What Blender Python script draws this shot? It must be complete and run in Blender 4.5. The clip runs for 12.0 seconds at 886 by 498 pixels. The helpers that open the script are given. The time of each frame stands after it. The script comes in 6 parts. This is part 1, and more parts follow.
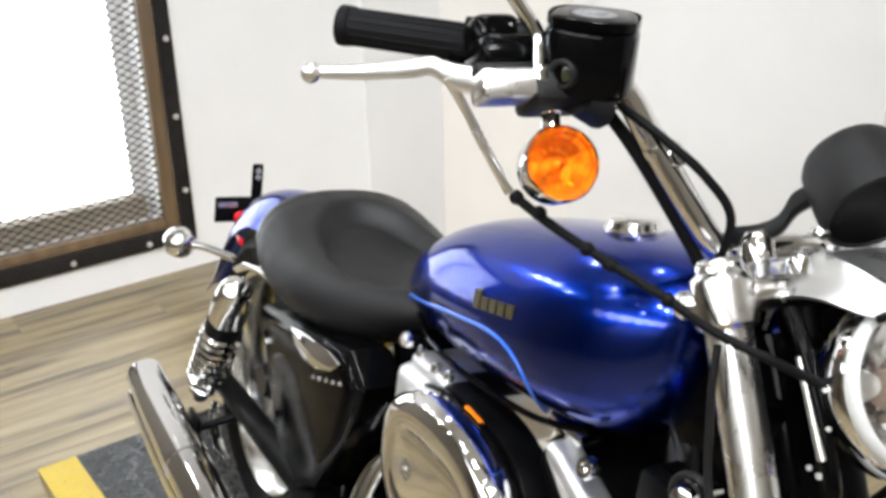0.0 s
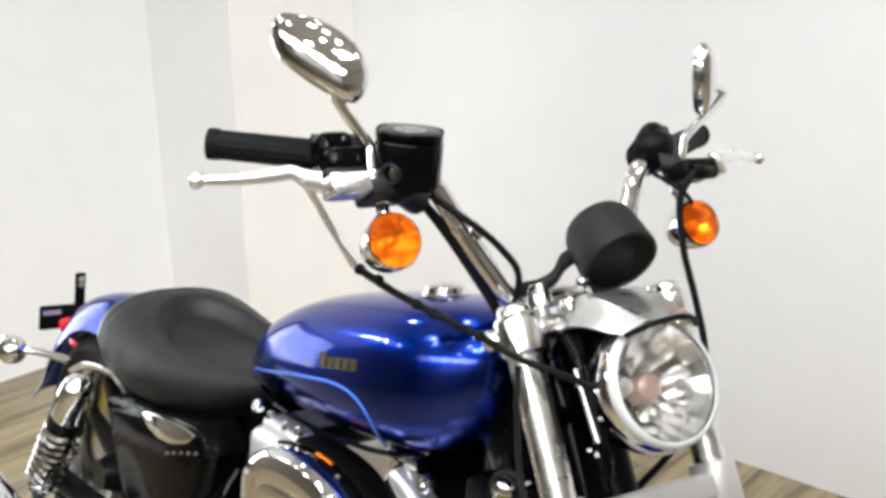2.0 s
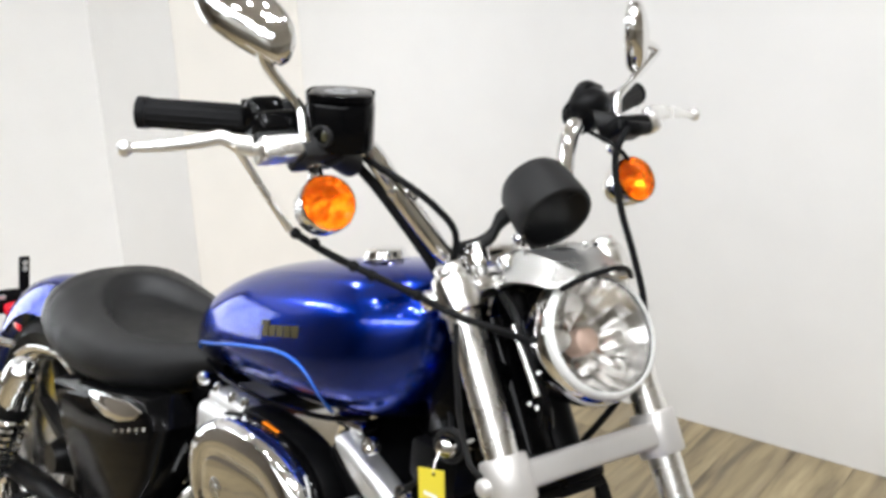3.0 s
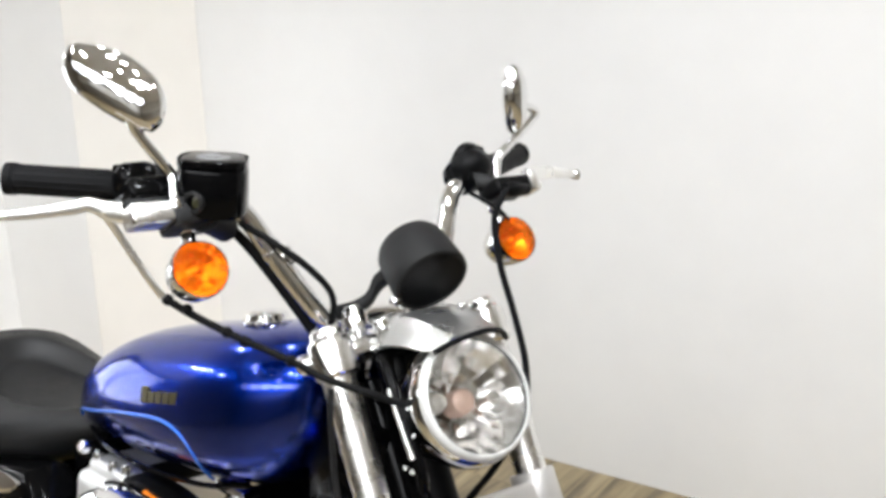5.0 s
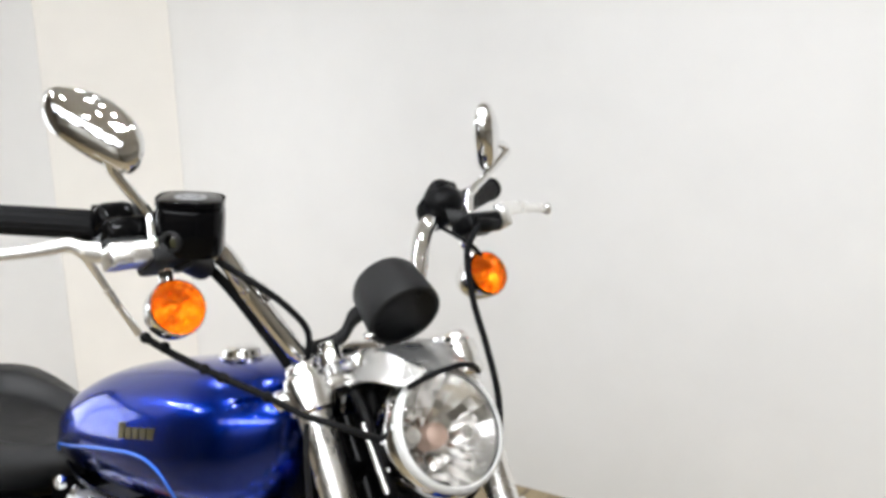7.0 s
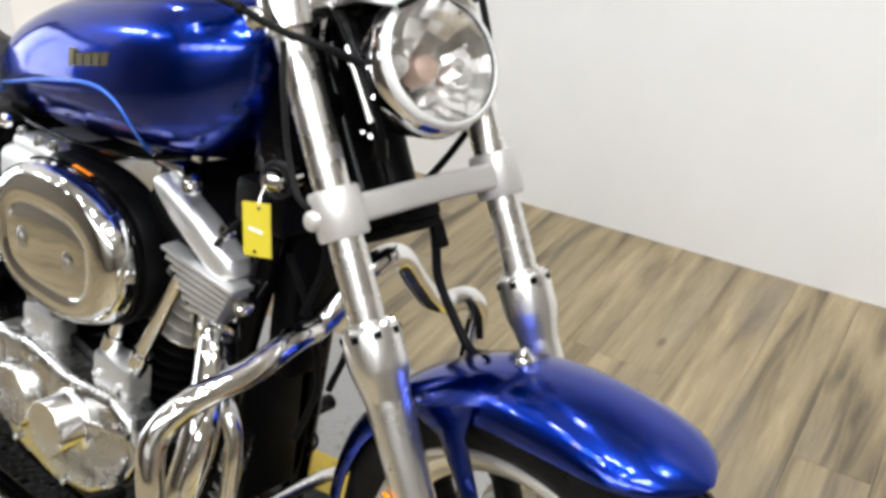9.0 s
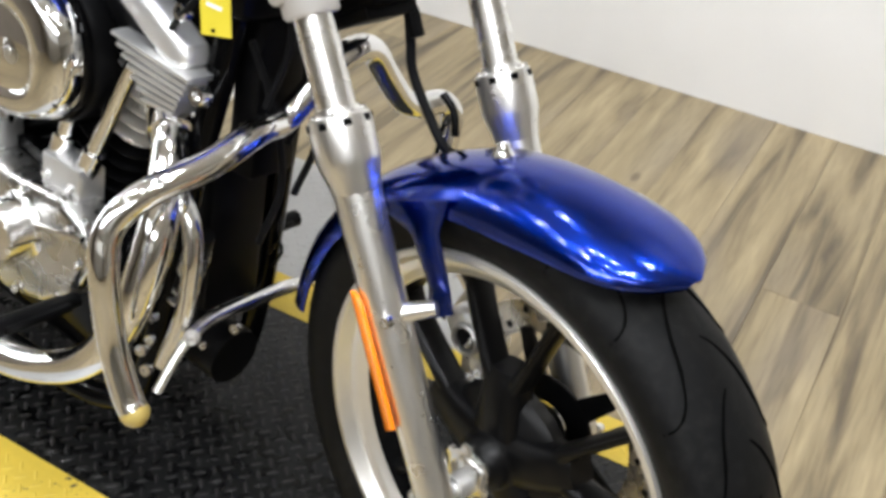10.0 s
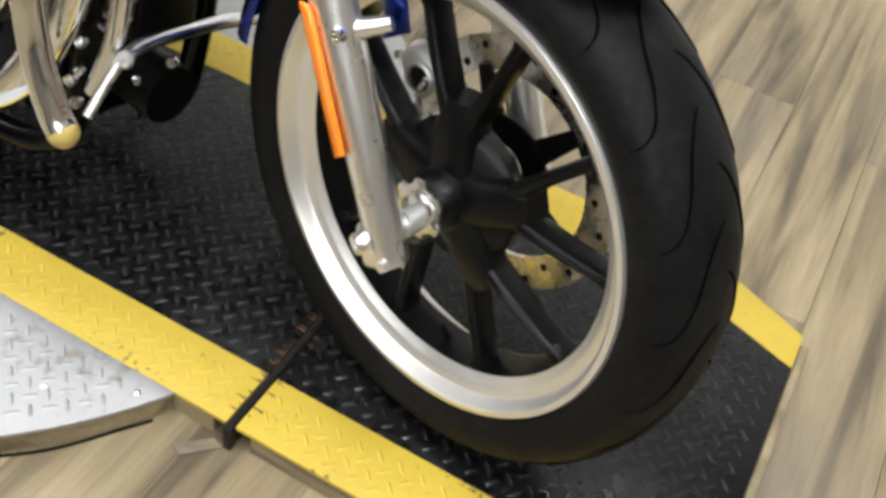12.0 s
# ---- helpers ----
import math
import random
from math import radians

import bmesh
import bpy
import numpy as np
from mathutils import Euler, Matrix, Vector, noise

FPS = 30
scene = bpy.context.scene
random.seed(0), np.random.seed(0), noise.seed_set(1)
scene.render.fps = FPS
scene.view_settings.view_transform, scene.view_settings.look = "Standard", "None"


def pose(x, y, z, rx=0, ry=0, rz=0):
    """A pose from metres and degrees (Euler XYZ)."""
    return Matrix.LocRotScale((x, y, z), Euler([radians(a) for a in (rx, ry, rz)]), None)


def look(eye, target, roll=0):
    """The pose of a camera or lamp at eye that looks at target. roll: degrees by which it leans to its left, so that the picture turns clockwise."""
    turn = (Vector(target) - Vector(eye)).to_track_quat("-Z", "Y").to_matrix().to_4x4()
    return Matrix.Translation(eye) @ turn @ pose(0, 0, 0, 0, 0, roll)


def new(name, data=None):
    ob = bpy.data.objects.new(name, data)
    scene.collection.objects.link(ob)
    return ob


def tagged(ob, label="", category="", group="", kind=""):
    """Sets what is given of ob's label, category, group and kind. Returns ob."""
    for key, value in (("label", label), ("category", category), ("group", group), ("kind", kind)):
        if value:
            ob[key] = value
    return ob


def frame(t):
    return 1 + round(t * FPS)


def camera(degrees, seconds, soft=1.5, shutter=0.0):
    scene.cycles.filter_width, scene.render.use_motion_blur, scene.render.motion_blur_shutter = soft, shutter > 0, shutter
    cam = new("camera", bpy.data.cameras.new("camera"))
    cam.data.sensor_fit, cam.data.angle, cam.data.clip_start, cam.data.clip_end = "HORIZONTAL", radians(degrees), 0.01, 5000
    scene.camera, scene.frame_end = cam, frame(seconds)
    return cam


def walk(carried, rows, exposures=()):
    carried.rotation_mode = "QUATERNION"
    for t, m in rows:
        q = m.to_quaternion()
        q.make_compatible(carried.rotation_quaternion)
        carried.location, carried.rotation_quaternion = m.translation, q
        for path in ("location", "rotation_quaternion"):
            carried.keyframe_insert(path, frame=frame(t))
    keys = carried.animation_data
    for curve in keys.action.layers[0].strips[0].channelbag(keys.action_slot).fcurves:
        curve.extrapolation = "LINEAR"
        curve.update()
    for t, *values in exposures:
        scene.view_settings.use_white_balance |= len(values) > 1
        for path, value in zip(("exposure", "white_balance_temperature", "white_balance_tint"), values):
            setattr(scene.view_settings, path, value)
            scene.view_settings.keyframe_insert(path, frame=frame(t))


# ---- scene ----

# ---------------------------------------------------------------- camera
cam = camera(47.02, 12.0, soft=3.5)
PATH = [
    (0.0, 0.2657, -0.2776, 1.3106, 54.315, -22.685, -1.53),
    (0.5, 0.3226, -0.3557, 1.361, 49.737, -18.293, -2.089),
    (1.0, 0.346, -0.4711, 1.3897, 46.021, -16.319, -1.148),
    (1.5, 0.394, -0.4957, 1.3875, 42.913, -15.473, -1.0),
    (2.0, 0.4174, -0.4982, 1.3676, 41.158, -17.081, -0.897),
    (2.5, 0.4312, -0.4946, 1.3482, 40.081, -18.391, -1.474),
    (3.0, 0.4427, -0.4878, 1.3467, 38.825, -18.28, -2.124),
    (3.2, 0.4475, -0.4844, 1.3467, 38.270, -17.949, -2.274),
    (4.8, 0.4836, -0.4588, 1.3581, 34.284, -16.055, -1.672),
    (5.0, 0.4856, -0.4583, 1.3624, 34.112, -15.668, -1.506),
    (5.5, 0.4904, -0.4596, 1.3745, 33.692, -15.033, -1.201),
    (6.0, 0.5044, -0.4651, 1.376, 33.692, -13.995, -1.578),
    (6.5, 0.5099, -0.477, 1.3916, 33.226, -13.619, -1.847),
    (6.7, 0.5085, -0.4767, 1.3900, 32.962, -13.656, -1.793),
    (8.3, 0.4506, -0.4615, 1.2960, 31.481, -22.895, 0.650),
    (8.5, 0.4445, -0.4588, 1.2783, 30.932, -24.544, 1.204),
    (9.0, 0.4341, -0.4478, 1.2331, 29.531, -28.743, 2.768),
    (9.5, 0.4235, -0.4302, 1.1879, 27.805, -32.375, 4.241),
    (10.0, 0.4204, -0.432, 1.1379, 26.579, -36.386, 5.456),
    (10.5, 0.4217, -0.4336, 1.0883, 24.726, -40.605, 7.316),
    (11.0, 0.4254, -0.4434, 1.049, 22.297, -42.921, 9.623),
    (11.5, 0.4338, -0.4503, 1.0235, 21.031, -44.415, 10.522),
    (12.0, 0.4284, -0.4531, 1.0232, 20.263, -45.291, 11.494),
]
walk(cam, [(t, pose(x, y, z, 90 + pitch, 0, yaw) @ pose(0, 0, 0, 0, 0, roll)) for t, x, y, z, yaw, pitch, roll in PATH],
     [(0.0, -0.06), (2.5, -0.03), (5.0, -0.03), (6.5, -0.12), (8.5, -0.04), (9.5, 0.06), (10.5, 0.14), (12.0, 0.08)])

# ---------------------------------------------------------------- world and lamps
world = bpy.data.worlds.new("world")
scene.world = world
world.use_nodes = True
world.node_tree.nodes["Background"].inputs[0].default_value = (0.9, 0.95, 1.0, 1)
world.node_tree.nodes["Background"].inputs[1].default_value = 0.05


def lamp(name, kind, m, power, size, colour=(0.915, 0.945, 0.985), **more):
    data = bpy.data.lights.new(name, kind)
    data.energy, data.color = power, colour
    if kind == "AREA":
        data.shape, data.size = "DISK", size
    else:
        data.shadow_soft_size = size
    for key, value in more.items():
        if key == "spot":
            data.spot_size = radians(value)
        if key == "blend":
            data.spot_blend = value
    ob = new(name, data)
    ob.matrix_world = m
    return ob


# a row of track spots behind the camera, aimed at the far wall
CUT = 1.95      # height where the beams' upper edge meets the wall
for lx, power in ((-2.2, 26), (-1.4, 70), (-0.6, 106), (0.3, 122), (1.2, 106), (2.1, 70)):
    down = math.atan2(2.90 - CUT, 4.54) + radians(45)
    lamp("aimed_spot", "SPOT", look((lx, -2.60, 2.90), (lx * 0.95, -2.60 + math.cos(down), 2.90 - math.sin(down))), power, 0.45, spot=94, blend=0.2)
# a second row nearer to the machine, aimed the same way
for lx, power in ((-1.7, 17), (-0.8, 28), (0.1, 33), (1.0, 33), (1.9, 28)):
    down = math.atan2(2.90 - CUT, 2.64) + radians(45)
    lamp("aimed_spot", "SPOT", look((lx, -0.70, 2.90), (lx, -0.70 + math.cos(down), 2.90 - math.sin(down))), power, 0.06, spot=94, blend=0.3)
# three more, added to brighten the west wall, aimed across at it
for lx, ly, power in ((-0.2, -2.0, 70), (1.0, -0.9, 170), (1.2, 0.2, 200)):
    lamp("aimed_spot", "SPOT", look((lx, ly, 2.90), (-2.77, 0.95, 0.75)), power, 0.06, spot=52, blend=0.7)
# downlights in the ceiling round the machine
for lx, ly, power in ((-0.98, -0.49, 15), (-0.46, 0.12, 17), (-0.17, 0.25, 20), (0.25, 0.26, 22), (-0.06, -1.69, 12), (0.64, -0.88, 24), (-1.88, -0.28, 14), (0.88, 1.40, 34), (-1.60, 1.40, 12), (-0.93, 1.10, 14), (0.75, -0.45, 22), (0.95, -0.10, 22), (1.15, -0.60, 20)):
    lamp("ceiling_lamp", "SPOT", look((lx, ly, 2.94), (lx, ly + 0.05, 0)), power * 1.35, 0.075, spot=125, blend=0.5)
# unseen washers, added to brighten the wall behind the camera for reflections
for lx in (-0.6, 0.8, 2.2):
    lamp("fill_washer", "SPOT", look((lx, -3.1, 2.93), (lx, -4.2, 2.1)), 60, 0.05, spot=80, blend=0.6)
# small spots added in mid-air beside the window, rising in a row, for the tank's glints
for ly, z, power in ((0.08, 1.62, 6), (-0.06, 1.76, 6), (-0.26, 1.92, 7), (-0.62, 2.10, 8), (0.98, 2.38, 8)):
    lamp("aimed_spot", "SPOT", look((-2.35, ly, z), (-0.5, 0.3, 0.8)), power * 1.4, 0.032, spot=50, blend=0.6)

# ---------------------------------------------------------------- materials


def material(name):
    m = bpy.data.materials.new(name)
    m.use_nodes = True
    nt = m.node_tree
    return m, nt, nt.nodes["Principled BSDF"]


def shade(name, colour, rough=0.5, metal=0.0, coat=0.0, vary=0.12, scale=30.0, bump=0.0, bscale=200.0, stretch=(1, 1, 1), rvary=0.08, coat_rough=0.03, spec=0.5, coat_ior=1.32):
    """A surface with grain at two scales in colour and gloss, and a fine relief."""
    m, nt, b = material(name)
    n, l = nt.nodes, nt.links
    tc = n.new("ShaderNodeTexCoord")
    mp = n.new("ShaderNodeMapping")
    mp.inputs["Scale"].default_value = stretch
    l.new(tc.outputs["Object"], mp.inputs["Vector"])
    big, fine = n.new("ShaderNodeTexNoise"), n.new("ShaderNodeTexNoise")
    big.inputs["Scale"].default_value, fine.inputs["Scale"].default_value = scale * 0.15, scale
    big.inputs["Detail"].default_value = fine.inputs["Detail"].default_value = 5
    l.new(mp.outputs[0], big.inputs["Vector"])
    l.new(mp.outputs[0], fine.inputs["Vector"])
    add = n.new("ShaderNodeMath")
    add.operation = "ADD"
    l.new(big.outputs["Fac"], add.inputs[0])
    l.new(fine.outputs["Fac"], add.inputs[1])
    ramp = n.new("ShaderNodeMapRange")
    ramp.inputs["From Min"].default_value, ramp.inputs["From Max"].default_value = 0.7, 1.3
    l.new(add.outputs[0], ramp.inputs["Value"])
    mix = n.new("ShaderNodeMix")
    mix.data_type = "RGBA"
    mix.inputs["A"].default_value = (*[c * (1 - vary) for c in colour], 1)
    mix.inputs["B"].default_value = (*[min(1, c * (1 + vary)) for c in colour], 1)
    l.new(ramp.outputs[0], mix.inputs["Factor"])
    l.new(mix.outputs["Result"], b.inputs["Base Color"])
    rr = n.new("ShaderNodeMapRange")
    rr.inputs["From Min"].default_value, rr.inputs["From Max"].default_value = 0.3, 0.7
    rr.inputs["To Min"].default_value, rr.inputs["To Max"].default_value = max(0.0, rough - rvary), min(1, rough + rvary)
    l.new(fine.outputs["Fac"], rr.inputs["Value"])
    l.new(rr.outputs[0], b.inputs["Roughness"])
    b.inputs["Metallic"].default_value = metal
    b.inputs["Coat Weight"].default_value = coat
    b.inputs["Coat Roughness"].default_value = coat_rough
    b.inputs["Coat IOR"].default_value = coat_ior
    b.inputs["Specular IOR Level"].default_value = spec
    if bump:
        grain = n.new("ShaderNodeTexNoise")
        grain.inputs["Scale"].default_value = bscale
        grain.inputs["Detail"].default_value = 3
        l.new(mp.outputs[0], grain.inputs["Vector"])
        bp = n.new("ShaderNodeBump")
        bp.inputs["Strength"].default_value, bp.inputs["Distance"].default_value = bump, 0.002
        l.new(grain.outputs["Fac"], bp.inputs["Height"])
        l.new(bp.outputs[0], b.inputs["Normal"])
    return m


CHROME = shade("chrome", (0.84, 0.84, 0.84), 0.06, 1, vary=0.03, rvary=0.03)
ALU = shade("polished_aluminium", (0.78, 0.77, 0.75), 0.22, 1, vary=0.06, rvary=0.06)
RIMALLOY = shade("machined_rim", (0.84, 0.82, 0.785), 0.36, 0.85, vary=0.04, scale=25, rvary=0.02)
FORKTUBE = shade("fork_chrome", (0.87, 0.86, 0.84), 0.27, 1, vary=0.03, rvary=0.04)
CAST = shade("cast_aluminium", (0.78, 0.78, 0.775), 0.40, 0.85, vary=0.12, rvary=0.08, bump=0.15, bscale=400)
BLUEWIRE = shade("blue_wire", (0.01, 0.04, 0.40), 0.4, 0, vary=0.1)
PALE = shade("pale_alloy", (0.55, 0.53, 0.505), 0.42, 0.45, vary=0.05)
LIDGREY = shade("lid_grey", (0.16, 0.16, 0.16), 0.45, 0, vary=0.2, scale=400)
CASE = shade("engine_case", (0.64, 0.64, 0.63), 0.27, 1, vary=0.10, rvary=0.08)
SATIN = shade("satin_silver", (0.88, 0.87, 0.85), 0.28, 0.97, vary=0.02, rvary=0.01)
VISORMETAL = shade("brushed_visor", (0.74, 0.74, 0.73), 0.29, 0.95, vary=0.03, rvary=0.05)


def flake_paint(name, colour, rough, gloss):
    """Metallic lacquer: fine coloured flakes under a clear glossy coat."""
    m = bpy.data.materials.new(name)
    m.use_nodes = True
    n, l = m.node_tree.nodes, m.node_tree.links
    n.remove(n["Principled BSDF"])
    tc, fine, broad = n.new("ShaderNodeTexCoord"), n.new("ShaderNodeTexNoise"), n.new("ShaderNodeTexNoise")
    fine.inputs["Scale"].default_value, broad.inputs["Scale"].default_value = 900, 35
    add, vary = n.new("ShaderNodeMath"), n.new("ShaderNodeMapRange")
    add.operation = "ADD"
    for k, t in enumerate((fine, broad)):
        l.new(tc.outputs["Object"], t.inputs["Vector"])
        l.new(t.outputs["Fac"], add.inputs[k])
    vary.inputs["From Min"].default_value, vary.inputs["From Max"].default_value = 0.6, 1.4
    l.new(add.outputs[0], vary.inputs["Value"])
    tone = n.new("ShaderNodeMix")
    tone.data_type = "RGBA"
    tone.inputs["A"].default_value = (*[c * 0.84 for c in colour], 1)
    tone.inputs["B"].default_value = (*[c * 1.16 for c in colour], 1)
    l.new(vary.outputs[0], tone.inputs["Factor"])
    flakes, coat, fres, mix = n.new("ShaderNodeBsdfAnisotropic"), n.new("ShaderNodeBsdfAnisotropic"), n.new("ShaderNodeLayerWeight"), n.new("ShaderNodeMixShader")
    flakes.inputs["Roughness"].default_value, coat.inputs["Roughness"].default_value = rough, 0.085
    coat.inputs["Color"].default_value = (1, 1, 1, 1)
    fres.inputs["Blend"].default_value = 0.5
    power, grow = n.new("ShaderNodeMath"), n.new("ShaderNodeMapRange")
    power.operation, power.inputs[1].default_value = "POWER", 5.0
    grow.inputs["To Min"].default_value = gloss
    l.new(fres.outputs["Facing"], power.inputs[0])
    l.new(power.outputs[0], grow.inputs["Value"])
    l.new(tone.outputs["Result"], flakes.inputs["Color"])
    l.new(grow.outputs[0], mix.inputs[0])
    l.new(flakes.outputs[0], mix.inputs[1])
    l.new(coat.outputs[0], mix.inputs[2])
    l.new(mix.outputs[0], n["Material Output"].inputs["Surface"])
    return m


BLUE = flake_paint("blue_paint", (0.0003, 0.0250, 0.31), 0.25, 0.036)
STRIPE = shade("light_blue_stripe", (0.02, 0.16, 0.75), 0.35, 0.0, coat=0.8, vary=0.05)
GLOSSBLACK = shade("gloss_black", (0.0018, 0.0018, 0.002), 0.12, 0, coat=0.08, vary=0.2, rvary=0.05, spec=0.07)
BLACK = shade("satin_black", (0.003, 0.003, 0.0033), 0.38, 0, vary=0.25, rvary=0.1, bump=0.08, bscale=500, spec=0.09)
RUBBER = shade("rubber", (0.006, 0.006, 0.0065), 0.55, 0, vary=0.25, rvary=0.1, bump=0.1, bscale=400, spec=0.09)
TYRE = shade("tyre_rubber", (0.0052, 0.0052, 0.0054), 0.55, 0, vary=0.22, rvary=0.08, bump=0.12, bscale=350, spec=0.11)
VINYL = shade("seat_vinyl", (0.0085, 0.0085, 0.0087), 0.45, 0, vary=0.2, rvary=0.06, bump=0.35, bscale=520, spec=0.27)
GAUGE = shade("gauge_black", (0.009, 0.009, 0.0092), 0.50, 0, vary=0.2, rvary=0.06, bump=0.12, bscale=600, spec=0.2)


def scuffed(m, dark, low, high, scale):
    """Lays small worn spots of another colour over a material."""
    n, l = m.node_tree.nodes, m.node_tree.links
    b = n["Principled BSDF"]
    source = b.inputs["Base Color"].links[0].from_socket
    tc, spots, patch = n.new("ShaderNodeTexCoord"), n.new("ShaderNodeTexNoise"), n.new("ShaderNodeTexNoise")
    spots.inputs["Scale"].default_value, patch.inputs["Scale"].default_value = scale, scale * 0.07
    spots.inputs["Detail"].default_value = 6
    for t in (spots, patch):
        l.new(tc.outputs["Object"], t.inputs["Vector"])
    both = n.new("ShaderNodeMath")
    both.operation = "MULTIPLY"
    l.new(spots.outputs["Fac"], both.inputs[0])
    l.new(patch.outputs["Fac"], both.inputs[1])
    cut = n.new("ShaderNodeMapRange")
    cut.inputs["From Min"].default_value, cut.inputs["From Max"].default_value = low, high
    l.new(both.outputs[0], cut.inputs["Value"])
    mix = n.new("ShaderNodeMix")
    mix.data_type = "RGBA"
    mix.inputs["B"].default_value = (*dark, 1)
    l.new(cut.outputs[0], mix.inputs["Factor"])
    l.new(source, mix.inputs["A"])
    l.new(mix.outputs["Result"], b.inputs["Base Color"])
    return m


TYRE = scuffed(TYRE, (0.012, 0.0118, 0.0115), 0.24, 0.42, 90)
YELLOW = shade("yellow_tape", (0.60, 0.43, 0.05), 0.55, 0, vary=0.08, scale=60, bump=0.1, bscale=150)
YELLOW = scuffed(YELLOW, (0.06, 0.05, 0.03), 0.345, 0.42, 110)
TAG = shade("yellow_tag", (0.64, 0.53, 0.04), 0.45, 0, vary=0.05)
ORANGE = shade("orange_reflector", (0.98, 0.25, 0.012), 0.2, 0, coat=0.6, vary=0.06)
RED = shade("red_lens", (0.55, 0.01, 0.02), 0.15, 0, coat=0.8, vary=0.06)
WALLPAINT = shade("wall_paint", (0.80, 0.788, 0.768), 0.6, 0, vary=0.02, scale=8, bump=0.05, bscale=120)
BEIGE = shade("beige_wall", (0.74, 0.705, 0.65), 0.6, 0, vary=0.03, scale=8, bump=0.05, bscale=120)
DARKWALL = shade("pale_grey_paint", (0.70, 0.685, 0.65), 0.6, 0, vary=0.05, scale=8)
DARKPANEL = shade("tan_panelling", (0.35, 0.33, 0.295), 0.6, 0, vary=0.1, scale=8)
BROWNPANEL = shade("brown_panelling", (0.20, 0.175, 0.145), 0.6, 0, vary=0.1, scale=8)
CEILING = shade("ceiling_paint", (0.82, 0.81, 0.78), 0.8, 0, vary=0.03, scale=8)
PLATEBLACK = shade("black_checker_plate", (0.0055, 0.0055, 0.0058), 0.30, 0.1, vary=0.4, scale=45, rvary=0.14, bump=0.2, bscale=260, spec=0.26)
PLATESILVER = shade("bare_checker_plate", (0.44, 0.44, 0.435), 0.55, 0.7, vary=0.07, scale=40, rvary=0.1, bump=0.15, bscale=260)
PLATEBLACK = scuffed(PLATEBLACK, (0.028, 0.028, 0.028), 0.32, 0.42, 160)
PLATESILVER = scuffed(PLATESILVER, (0.30, 0.28, 0.25), 0.30, 0.42, 60)
# tread greyer than its plate: worn tops, plus the lenses' highlights put into colour
PLATEWORNLIT = shade("worn_glint_black", (0.013, 0.013, 0.0134), 0.33, 0.2, vary=0.45, scale=70, rvary=0.12, spec=0.35)
IRON = shade("black_iron", (0.020, 0.018, 0.017), 0.45, 0.2, vary=0.3, rvary=0.1, bump=0.15, bscale=200, spec=0.18)
OLDWOOD = shade("dark_wood", (0.13, 0.085, 0.045), 0.5, 0, vary=0.45, scale=40, stretch=(1, 1, 0.1), bump=0.2, bscale=120)
GREYWOOD = shade("weathered_sill", (0.30, 0.25, 0.19), 0.6, 0, vary=0.35, scale=50, stretch=(1, 0.12, 1), bump=0.2, bscale=120)
RUST = shade("rusty_edge", (0.15, 0.078, 0.038), 0.7, 0.1, vary=0.5, scale=120, bump=0.3, bscale=300)


